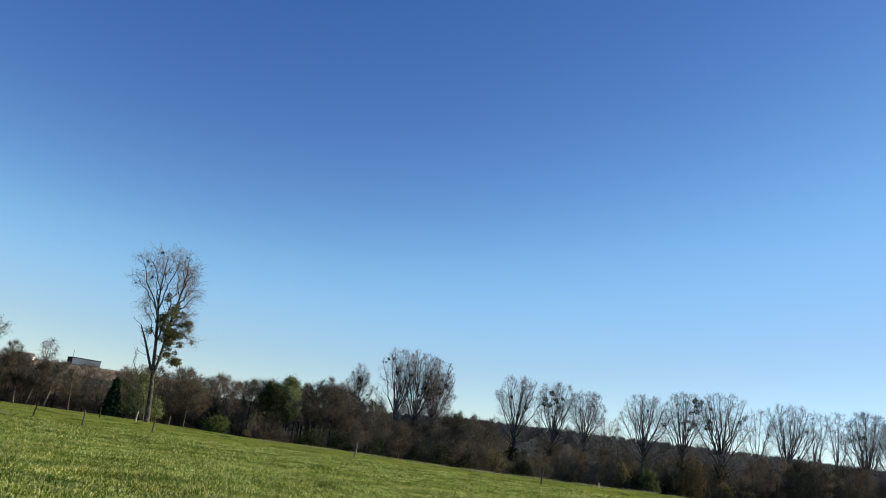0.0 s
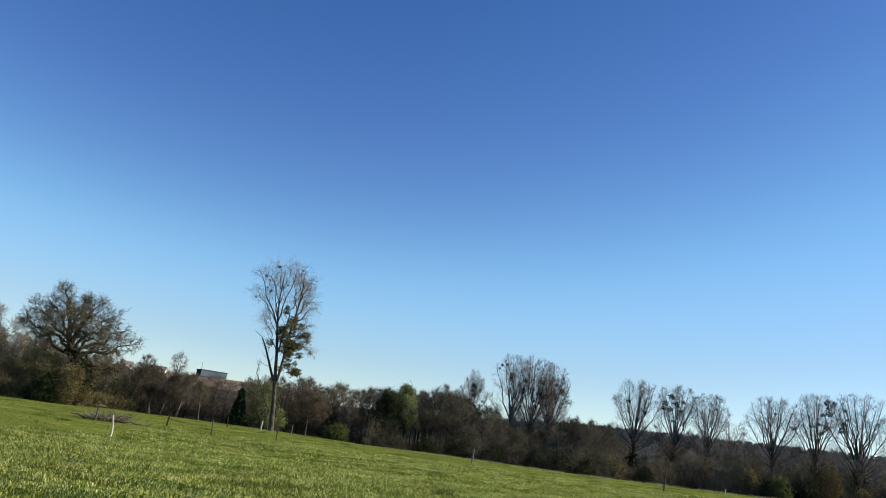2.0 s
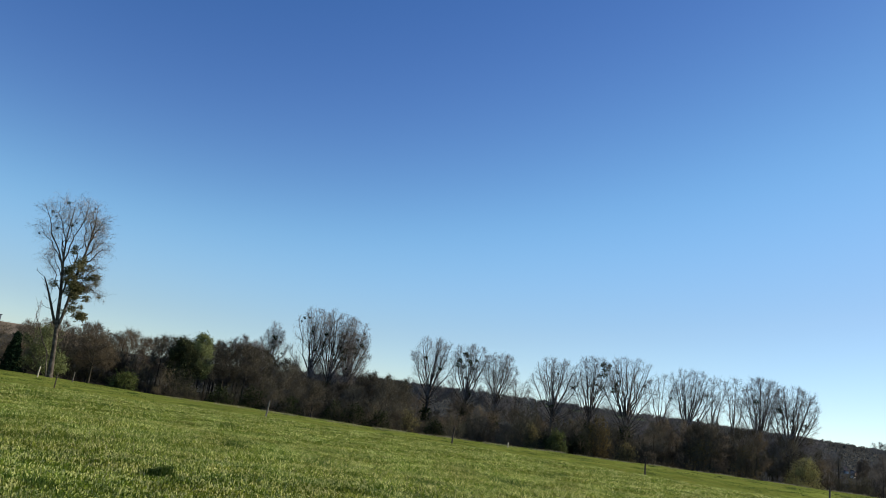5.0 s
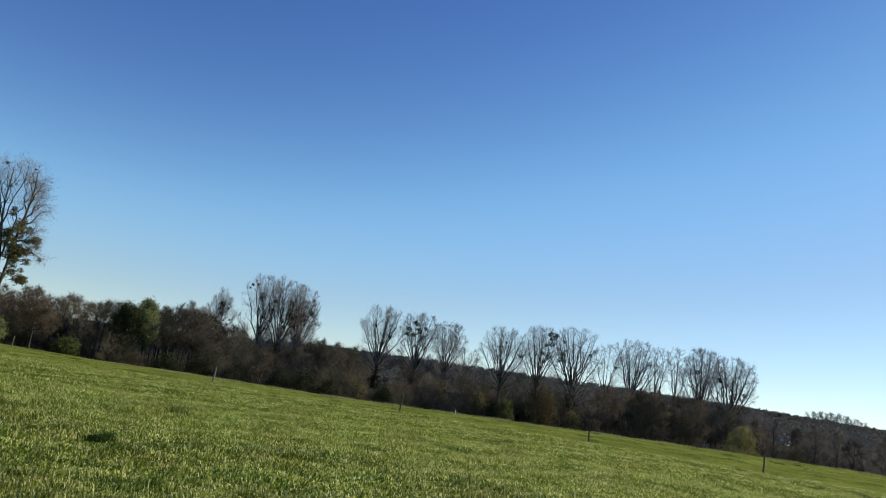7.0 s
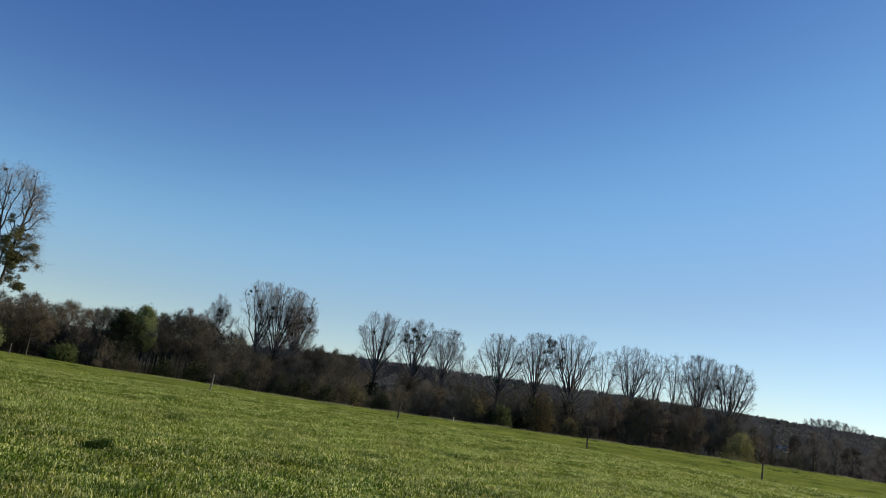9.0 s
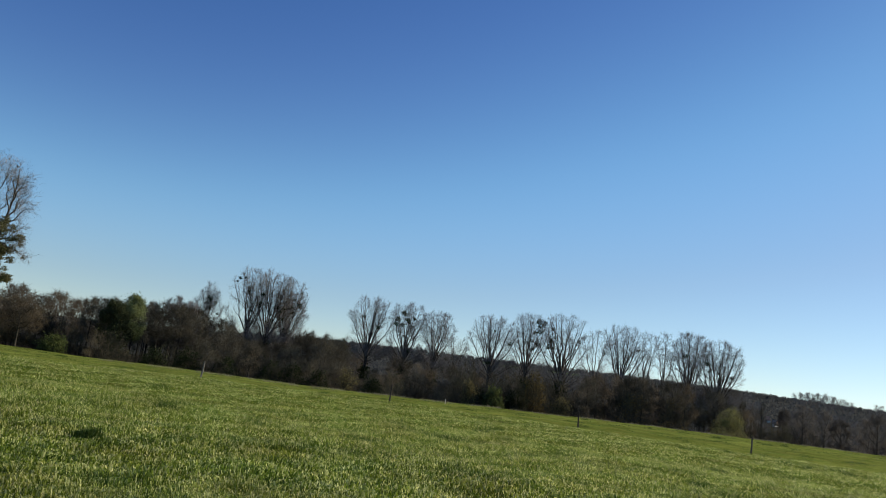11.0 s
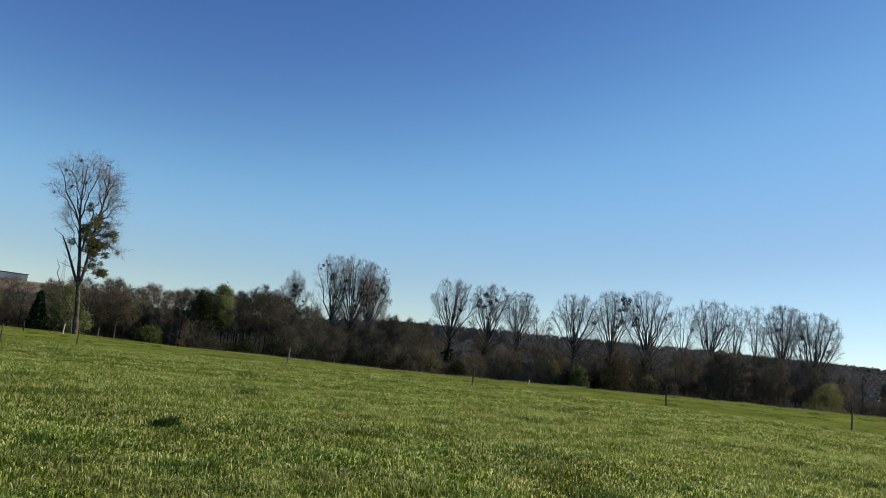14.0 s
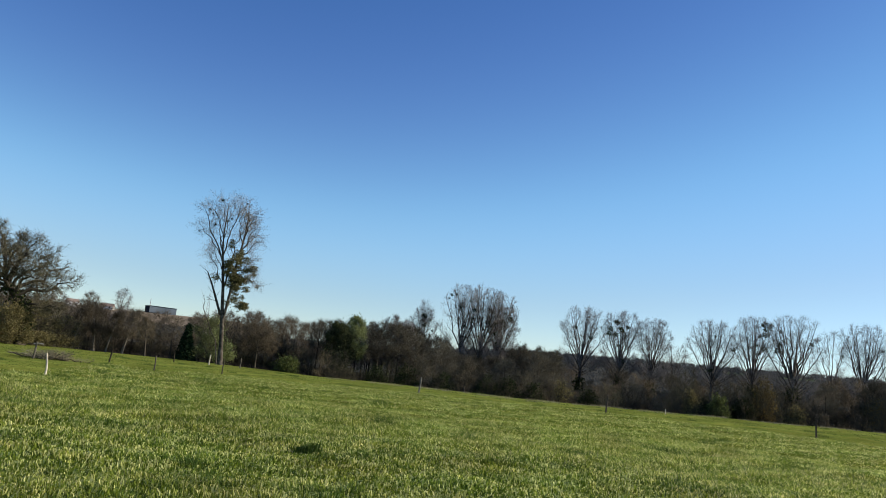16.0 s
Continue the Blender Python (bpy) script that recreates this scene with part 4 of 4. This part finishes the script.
# Added near-black bushes that stand in for the deep shade inside the wood.
for seed, az, top, wide in ((86, -13.2, 0.1, 4.0), (87, -10.6, -0.1, 3.6), (88, -8.6, 0.2, 3.8), (89, -6.1, 0.0, 4.0), (90, -3.0, 0.2, 3.6), (91, 0.2, 0.1, 3.4), (92, 3.9, 0.0, 3.0)):
    leafy_bush("dark_bush", seed, az, 104 if az < -9 else 101, top, wide, IVY, "dark leafy mass standing in for shade inside the wood", 1300)
leafy_bush("willow_bush", 65, 27.7, 111, 1.1, 5.0, WILLOW_LEAF, "yellow-green willow bush in new leaf", 8000, 0.085)
leafy_bush("green_bush", 66, -16.7, 99, -0.1, 3.2, BUSH_LEAF, "low green bush on the meadow's edge", 1700)
leafy_bush("young_tree", 67, -12.4, 109, 3.3, 3.4, SPRING_LEAF, "young tree in bright green spring leaf", 4200, 0.16, "tree", 0.35)
leafy_bush("ivied_tree", 68, -13.4, 106, 2.75, 4.4, GREEN_IVY, "tree smothered in dark green ivy", 5200, 0.19, "tree", 0.2)
leafy_bush("green_bush", 69, -21.9, 101, 2.1, 6.0, SPRING_LEAF, "green bush in new leaf behind a tall tree", 4600, 0.13)
leafy_bush("scrub_bush", 70, -35.8, 93.5, 2.2, 6.5, OLIVE_LEAF, "olive-brown thicket under an oak", 6000, 0.13)
leafy_bush("scrub_bush", 71, -32.4, 96, 1.8, 6.5, OLIVE_LEAF, "olive thicket under an oak", 3600, 0.12)
leafy_bush("scrub_bush", 83, -38.4, 94, 2.4, 6.0, OLIVE_LEAF, "olive-brown thicket beside an oak", 4600, 0.13)
leafy_bush("scrub_bush", 84, -33.9, 91, 1.4, 5.0, OLIVE_LEAF, "olive-brown thicket at the foot of an oak", 5200, 0.13)
leafy_bush("scrub_bush", 85, -30.9, 98, 1.2, 5.0, OLIVE_LEAF, "thin olive thicket at the wood's edge", 1300, 0.12)
leafy_bush("dark_bush", 72, -35.4, 90.5, 0.6, 3.4, IVY, "dark evergreen bush under an oak", 2600)
leafy_bush("young_tree", 73, -4.5, 92, 1.1, 2.4, PALE_LEAF, "small pale tree with a few tan leaves", 520, 0.11, "tree", 0.3)


def conifer(az, d, top, wide):
    rng = np.random.default_rng(80)
    h = height_for(az, d, top)
    tree = tagged(new("conifer_tree"), "small dark green conical conifer at the wood's edge", "tree")
    wood = Tubes()
    wood.limb([(0, 0, z) for z in np.linspace(0, h * 0.97, 6).tolist()], np.linspace(0.14, 0.02, 6), 7)
    part("trunk", wood.mesh("trunk", OAK_BARK), tree)
    u = rng.uniform(0, 1, 420) ** 1.4
    ang = rng.uniform(0, 6.28, 420)
    r = wide / 2 * (1 - u) * rng.uniform(0.3, 1.0, 420) ** 0.5 + 0.05
    centres = np.stack([r * np.cos(ang), r * np.sin(ang), 0.06 * h + 0.94 * h * u - 0.1 * r], -1)
    part("crown", leaves("crown", rng, centres, 4200, (0.14, 0.14, 0.10), 0.14, CONIFER), tree)
    stand(tree, az, d)


conifer(-23.4, 100, 1.3, 2.3)


# ---- far woods on the hills ----
def far_woods():
    rng = np.random.default_rng(90)
    vs, ts, n = [], [], 0
    for i in range(6200):
        if i >= 5200:
            az, d = rng.uniform(26, 42), 280 + 560 * math.sqrt(rng.uniform(0, 1))
        elif i >= 4600:
            az, d = rng.uniform(18, 42), rng.uniform(815, 885)
        elif i < 1700:
            az, d = rng.uniform(26, 42), 300 + 600 * math.sqrt(rng.uniform(0, 1))
        elif i < 3900:
            az, d = rng.uniform(-8, 28), 190 + 770 * math.sqrt(rng.uniform(0, 1))
        else:
            az, d = rng.uniform(-8, 28), rng.uniform(870, 960)
        if (640 < d < 830 and 11 < az < 24) or (d < 450 and 29.4 < az < 30.9):
            continue
        x, y = polar(az, d)
        z = ground_z(x, y)
        h = rng.uniform(3.0, 6.5) if d < 700 else rng.uniform(2.0, 3.6)
        c = np.array((x, y, z + h * 0.5))
        count = 36 if d < 500 else 24
        p = rng.normal(0, 1, (count, 3))
        p /= np.linalg.norm(p, axis=1)[:, None]
        p *= rng.uniform(0.2, 1, (count, 1)) ** 0.4
        p = c + p * (h * 0.5, h * 0.5, h * 0.5)
        s = 0.22 + 0.4 * d / 900
        t = p[:, None, :] + rng.normal(0, s, (count, 3, 3))
        vs.append(t.reshape(-1, 3))
        ts.append(n + np.arange(count * 3).reshape(-1, 3))
        n += count * 3
    tagged(new("far_woods", mesh_of("far_woods", np.vstack(vs), np.vstack(ts), (), [HAZED_FAR_WOOD])),
           "distant leafless woods on the hills, haze put into their grey", "woods", kind="stuff")


far_woods()


def skyline_trees():
    """Single bare trees that stand out against the sky beyond the wood."""
    kinds = []
    for seed, wide in ((96, 6.4), (97, 7.4)):
        kind, _, _ = crown_tree("skyline_tree", seed, 10, wide, 0.11, 0.3, DOME, PALE_BARK, PALE_TWIG, "distant bare tree on the skyline", n=(13, 8, 5, 4), angle=36, lift=0.08,
                                shoots=(0.9, 0.5), thin=0.016, far=True)
        tagged(kind, group="trees on the skyline")
        kinds.append(kind)
    rng = np.random.default_rng(91)
    spots = [(-31.6, 215, 2.5), (-21.9, 420, 2.55), (-21.4, 420, 2.5), (31.7, 390, 2.62), (32.05, 384, 2.66), (32.4, 392, 2.72), (32.75, 386, 2.7), (33.1, 388, 2.74), (33.45, 383, 2.66), (33.8, 394, 2.62), (34.2, 388, 2.5), (34.6, 396, 2.4),
             (36.2, 400, 2.42), (36.9, 404, 2.38), (29.4, 240, 1.75), (31.4, 245, 1.3), (32.7, 255, 1.35), (35.2, 250, 1.3), (37.2, 240, 1.5), (28.5, 212, 2.2), (28.1, 208, 2.0)]
    plant(kinds, spots, 10, rng, 4.0, (0.8, 0.8, 2.0))


skyline_trees()


# ---- buildings and masts on the hill ----
def box(bm, x0, x1, y0, y1, z0, z1):
    v = [bm.verts.new(c) for c in ((x0, y0, z0), (x1, y0, z0), (x1, y1, z0), (x0, y1, z0), (x0, y0, z1), (x1, y0, z1), (x1, y1, z1), (x0, y1, z1))]
    for q in ((0, 3, 2, 1), (4, 5, 6, 7), (0, 1, 5, 4), (1, 2, 6, 5), (2, 3, 7, 6), (3, 0, 4, 7)):
        bm.faces.new([v[i] for i in q])


def warehouse():
    az, d = -25.45, 630.0
    x, y = polar(az, d)
    b = tagged(new("warehouse"), "flat-roofed blue-grey metal warehouse on the hill", "building")
    b.matrix_basis = pose(x, y, ground_z(x, y) - 0.3, 0, 0, -az + 16)
    for i in range(12):
        bm = bmesh.new()
        box(bm, -9.6 + i * 1.6, -9.6 + i * 1.6 + 1.56, -6, -5.85, 0, 4.6)
        part_bm("panel", bm, LIT_CLADDING, b)
    bm = bmesh.new()
    box(bm, -9.6, 9.6, -5.85, 6, 0, 4.6)
    part_bm("wall", bm, DARK_SHADED_CLADDING, b)
    bm = bmesh.new()
    box(bm, -9.9, 9.9, -6.3, 6.3, 4.6, 4.95)
    part_bm("roof", bm, DARK_SHADED_CLADDING, b)


warehouse()


def house(az, d, wide, high, turn, label, windows=2):
    x, y = polar(az, d)
    b = tagged(new("house"), label, "house")
    b.matrix_basis = pose(x, y, ground_z(x, y) - 0.3, 0, 0, -az + turn)
    bm = bmesh.new()
    box(bm, -wide / 2, wide / 2, -3.5, 3.5, 0, high)
    part_bm("wall", bm, RENDERED_WALL, b)
    bm = bmesh.new()
    e = wide / 2 + 0.3
    v = [bm.verts.new(c) for c in ((-e, -3.9, high), (e, -3.9, high), (e, 3.9, high), (-e, 3.9, high), (-e, 0, high + 2.2), (e, 0, high + 2.2))]
    for q in ((0, 1, 5, 4), (2, 3, 4, 5), (0, 4, 3), (1, 2, 5), (3, 2, 1, 0)):
        bm.faces.new([v[i] for i in q])
    part_bm("roof", bm, ROOF_TILE, b)
    for i in range(windows):
        bm = bmesh.new()
        cx = (-0.25 + 0.5 * i) * wide
        box(bm, cx - 0.5, cx + 0.5, -3.56, -3.45, 1.0, 2.3)
        part_bm("window", bm, DARK_SHADED_CLADDING, b, "dark window")


house(-30.8, 600, 7.4, 3.0, 10, "low white house on the hill among trees")
house(-28.7, 610, 8.0, 2.2, -12, "small white house on the hill among trees")
house(30.0, 480, 1.8, 1.3, 15, "small white house in the wooded valley", 0)
house(30.45, 445, 1.5, 1.2, -10, "small white house in the wooded valley", 0)
house(0.6, 700, 6.0, 2.5, 20, "pale house behind the poplars")


def pylon(az, d, top, spread, label):
    """A lattice mast: four legs, rings and diagonal braces."""
    x, y = polar(az, d)
    h = height_for(az, d, top)
    mast = tagged(new("lattice_mast"), label, "mast")
    mast.matrix_basis = pose(x, y, ground_z(x, y) - 0.15, 0, 0, -az)
    corners = ((-1, -1), (1, -1), (1, 1), (-1, 1))

    def at(c, s):
        w = spread / 2 * (1 - 0.9 * s)
        return np.array((c[0] * w, c[1] * w, h * s))
    for c in corners:
        t = Tubes()
        t.limb([at(c, 0), at(c, 0.5), at(c, 1)], [0.14, 0.12, 0.09], 4)
        part("leg", t.mesh("leg", STEEL), mast)
    t = Tubes()
    for i in range(7):
        s, u = i / 7, (i + 1) / 7
        for j in range(4):
            a, b = corners[j], corners[(j + 1) % 4]
            t.limb([at(a, s), at(b, u)], [0.07, 0.07], 3)
            t.limb([at(b, s), at(a, u)], [0.07, 0.07], 3)
    part("brace", t.mesh("brace", STEEL), mast)
    for s, w in ((0.74, 1.9), (0.87, 1.5)):
        t = Tubes()
        t.limb([np.array((-w, 0, h * s)), np.array((0, 0, h * s + 0.5)), np.array((w, 0, h * s))], [0.1, 0.16, 0.1], 4)
        part("crossarm", t.mesh("crossarm", STEEL), mast)


pylon(-22.5, 640, 3.55, 3.0, "grey steel lattice power pylon on the hill")


def mast(az, d, top):
    x, y = polar(az, d)
    h = height_for(az, d, top)
    m = tagged(new("slim_mast"), "slim grey steel mast on the hill", "mast")
    t = Tubes()
    t.limb([np.array((0, 0, z)) for z in (0, h / 2, h)], [0.35, 0.28, 0.16], 6)
    part("pole", t.mesh("pole", STEEL), m)
    m.matrix_basis = pose(x, y, ground_z(x, y) - 0.15)


mast(-26.15, 640, 2.75)
mast(-27.5, 640, 2.7)


# ---- fence posts ----
def fence_post(az, d, high, lean, turn, mat, label, radius=0.055, bend=0.015):
    """A split stake, bent a little, with a chamfered top and a flat, cut side."""
    rng = np.random.default_rng(int(az * 10) + 500)
    bm = bmesh.new()
    sides, rings = 9, 9
    rows = []
    for i in range(rings):
        s = i / (rings - 1)
        z = -0.25 + (high + 0.25) * s
        ox = bend * math.sin(s * 3.4 + az) * 2
        oy = bend * math.cos(s * 2.7 + az)
        ring = []
        for j in range(sides):
            a = j * 2 * math.pi / sides
            r = radius * (1.12 - 0.3 * s) * (0.8 if j in (2, 3) else 1.0) * rng.uniform(0.93, 1.07)
            ring.append(bm.verts.new((ox + r * math.cos(a), oy + r * math.sin(a), z)))
        rows.append(ring)
    cap = [bm.verts.new((v.co.x * 0.72 + ox * 0.28, v.co.y * 0.72 + oy * 0.28, v.co.z + radius * (0.35 + 0.25 * math.sin(j)))) for j, v in enumerate(rows[-1])]
    rows.append(cap)
    for a, b in zip(rows[:-1], rows[1:]):
        for j in range(sides):
            bm.faces.new((a[j], a[(j + 1) % sides], b[(j + 1) % sides], b[j]))
    bm.faces.new(cap)
    me = bpy.data.meshes.new("fence_post")
    bm.to_mesh(me)
    bm.free()
    me.materials.append(mat)
    ob = tagged(new("fence_post", me), label, "fence post", group="posts of the meadow fence")
    x, y = polar(az, d)
    ob.matrix_basis = pose(x, y, ground_z(x, y), 0, lean, turn)
    return ob


GREY_POST = "weathered grey wooden fence stake in the grass"
fence_post(-31.3, 33.5, 0.76, 2.0, 10, PEELED, "pale peeled crooked wooden stake in the grass", 0.04, 0.03)
fence_post(-25.05, 49, 0.8, 2.5, 40, DARK_STAKE, "dark thin wooden fence stake in the grass", 0.04)
fence_post(-20.75, 54, 0.95, 0.5, 80, DARK_STAKE, "dark thin wooden fence stake in the grass", 0.04)
fence_post(-7.5, 58, 1.12, 2.0, 20, STAKE, GREY_POST, 0.062)
fence_post(5.2, 58, 1.15, 3.5, 65, DARK_STAKE, "split weathered fence stake leaning in the grass", 0.062)
fence_post(18.15, 57, 1.1, 2.0, 130, DARK_STAKE, GREY_POST, 0.055)
fence_post(29.15, 55, 1.08, -2.0, 200, DARK_STAKE, "dark straight wooden fence stake in the grass", 0.06)
fence_post(-27.8, 56, 0.85, 4.0, 30, DARK_STAKE, "dark thin wooden fence stake in the grass", 0.05)
fence_post(-24.0, 78, 0.9, 1.0, 15, DARK_STAKE, "dark thin wooden fence stake in the grass", 0.05)
fence_post(-21.75, 88, 1.0, 0.0, 15, PEELED, "pale wooden fence stake by the wood's edge", 0.06)
fence_post(-19.75, 88, 1.0, 1.0, 70, STAKE, "pale wooden fence stake by the wood's edge", 0.06)
fence_post(9.0, 70, 0.38, 1.0, 70, PEELED, "short pale wooden stake in the grass", 0.05)


def brush_heap():
    """Cut branches heaped round a broken post with a cross piece."""
    az, d = -31.3, 52.0
    x, y = polar(az, d)
    rng = np.random.default_rng(95)
    heap = tagged(new("brush_heap"), "low heap of cut dead branches in the meadow", "brush heap")
    t, tw = Tubes(), Tubes()
    for i in range(90):
        x1 = rng.normal(0, 0.95)
        p = np.array((x1, rng.normal(0, 0.45), rng.uniform(0.0, 0.12)))
        q = p + np.array((rng.normal(0, 0.6), rng.normal(0, 0.35), rng.uniform(0.08, 0.5) * math.exp(-x1 * x1 / 2.2)))
        t.limb([p, (p + q) / 2 + rng.normal(0, 0.05, 3), q], [0.026, 0.02, 0.01], 4)
        a = p + (q - p) * rng.uniform(0, 1, (16, 1))
        tw.slivers(rng, a, a + rng.normal(0, 0.24, (16, 3)) * (1, 1, 0.5) + (0, 0, 0.13), 0.011)
    tagged(part("branch", t.mesh("branch", OAK_BARK), heap), kind="stuff")
    tagged(part("twig", tw.mesh("twig", DRY_BLADE), heap, "dry tan twigs and old stalks"), kind="stuff")
    heap.matrix_basis = pose(x, y, ground_z(x, y))
    post = fence_post(-32.2, 51, 0.9, 3.0, 10, STAKE, "grey broken fence post with a short cross piece", 0.06)
    bar = Tubes()
    bar.limb([np.array((-0.12, 0, 0.8)), np.array((0.15, 0.01, 0.86)), np.array((0.42, 0, 0.84))], [0.035, 0.04, 0.03], 6)
    part("cross_piece", bar.mesh("cross_piece", PEELED), post)


brush_heap()


# ---- grass ----
def scatter(rng, r0, r1, density, grazed=False, az0=-42, az1=42):
    """Places between two distances, on one side of the fence."""
    count = int(density * radians(az1 - az0) / 2 * (r1 * r1 - r0 * r0))
    r = np.sqrt(rng.uniform(r0 * r0, r1 * r1, count))
    az = rng.uniform(az0, az1, count)
    beyond = r > np.interp(az, FENCE[:, 0], FENCE[:, 1]) + rng.normal(0, 0.5, count)
    r, az = r[beyond == grazed], np.radians(az[beyond == grazed])
    return r * np.sin(az), r * np.cos(az)


def thick(x, y):
    """How rank the grass stands, about 0.3 to 1.7: clumps of a hand's width, of a stride, and wide patches."""
    hand = np.sin(5.1 * x + 1.7 * np.sin(2.3 * y)) * np.sin(4.3 * y + 1.9 * np.sin(1.9 * x + 0.7))
    stride = np.sin(x * 1.9 + 1.1 * np.sin(y * 1.3)) * np.sin(y * 1.6 + 0.9 * np.sin(x * 0.8))
    patch = np.sin(0.45 * x + 0.3 * y + np.sin(0.2 * y)) * np.sin(0.38 * y - 0.2 * x)
    return np.clip(0.98 + 0.34 * hand + 0.07 * stride + 0.07 * patch, 0.4, 1.7)


def blade_mesh(rng, x, y, wide, high, mat, name, label, bent=False, upright=0.5):
    count = len(x)
    h = high * thick(x, y) * rng.uniform(0.55, 1.4, count)
    foot = np.stack([x, y, land(x, y) - 0.01], -1)
    a = rng.uniform(0, 2 * math.pi, count)
    side = np.stack([np.cos(a), np.sin(a), np.zeros(count)], -1) * (wide * rng.uniform(0.6, 1.3, count))[:, None] / 2
    b = rng.uniform(0, 2 * math.pi, count)
    lean = np.stack([np.cos(b), np.sin(b), np.zeros(count)], -1) * (h * rng.uniform(0.15, 1.9 - upright, count))[:, None]
    up = np.zeros((count, 3))
    up[:, 2] = h
    tip = foot + lean + up * rng.uniform(0.8, 1.1, (count, 1))
    if bent:
        mid = foot + lean * 0.3 + up * 0.8
        tip = foot + lean * 1.1 + up * rng.uniform(0.55, 1.1, (count, 1))
        i = np.arange(count)[:, None] * 5
        v = np.stack([foot - side, foot + side, mid + side * 0.9, mid - side * 0.9, tip], 1).reshape(-1, 3)
        me = mesh_of(name, v, i + (3, 2, 4), i + (0, 1, 2, 3), [mat])
    else:
        i = np.arange(count)[:, None] * 3
        me = mesh_of(name, np.stack([foot - side, foot + side, tip], 1).reshape(-1, 3), i + (0, 1, 2), (), [mat])
    return tagged(new(name, me), label, "grass", kind="stuff")


def grass():
    rng = np.random.default_rng(99)
    text = "lush uneven spring grass in the sun"
    blade_mesh(rng, *scatter(rng, 6.5, 11, 1350), 0.012, 0.08, BLADE, "meadow_grass", text, bent=True)
    blade_mesh(rng, *scatter(rng, 11, 18, 780), 0.018, 0.068, BLADE, "meadow_grass", text, bent=True)
    blade_mesh(rng, *scatter(rng, 18, 32, 440), 0.0222, 0.066, BLADE, "meadow_grass", text)
    blade_mesh(rng, *scatter(rng, 32, 60, 130), 0.0305, 0.07, BLADE, "meadow_grass", text)
    blade_mesh(rng, *scatter(rng, 30, 97, 17, True), 0.05, 0.045, TURF, "grazed_turf", "short grazed turf beyond the fence", upright=0.2)
    # a thin fringe of dry stalks along the brow
    az = rng.uniform(-14, 40, 9000)
    r = np.interp(az, BROW[:, 0], BROW[:, 1]) + rng.normal(0.0, 1.6, len(az))
    keep = np.sin(az * 1.7) + np.sin(az * 4.1 + 1) + rng.normal(0, 0.7, len(az)) > -0.4
    az, r = np.radians(az[keep]), r[keep]
    blade_mesh(rng, r * np.sin(az), r * np.cos(az), 0.03, 0.15, DRY_BLADE, "dry_grass", "fringe of dry tan grass along the meadow's edge")
    # darker tufts, and dry stalks among the green
    xs, ys = [], []
    for _ in range(150):
        r, az = 10 + 72 * rng.uniform() ** 1.2, radians(rng.uniform(-42, 42))
        n = int(rng.integers(40, 170))
        s = rng.uniform(0.12, 0.42)
        xs.append(r * math.sin(az) + rng.normal(0, s * 1.1, n))
        ys.append(r * math.cos(az) + rng.normal(0, s, n))
    blade_mesh(rng, np.concatenate(xs), np.concatenate(ys), 0.02, 0.15, DARK_BLADE, "grass_tufts", "darker rank tufts of grass in the meadow")
    # one rank dark tussock stands out
    tussock = blade_mesh(rng, -3.55 + rng.normal(0, 0.1, 600), 14.25 + rng.normal(0, 0.1, 600), 0.014, 0.18, DARK_BLADE, "grass_tussock", "rank dark green tussock in the sunny meadow", bent=True, upright=0.9)
    tagged(tussock, kind="thing")
    xs, ys = [], []
    for _ in range(170):
        r, az = rng.uniform(58, 96), radians(rng.uniform(-30, 42))
        n = int(rng.integers(15, 60))
        xs.append(r * math.sin(az) + rng.normal(0, 0.45, n))
        ys.append(r * math.cos(az) + rng.normal(0, 0.25, n))
    blade_mesh(rng, np.concatenate(xs), np.concatenate(ys), 0.05, 0.08, DARK_BLADE, "pasture_tufts", "dark ungrazed tufts in the turf beyond the fence")
    x, y = scatter(rng, 6, 30, 26)
    keep = np.sin(0.5 * x + 1) * np.sin(0.37 * y + 0.4 * x) + rng.normal(0, 0.3, len(x)) > 0.2
    blade_mesh(rng, x[keep], y[keep], 0.011, 0.1, DRY_BLADE, "dry_stalks", "sparse dry tan stalks among green grass", upright=0.2)


grass()
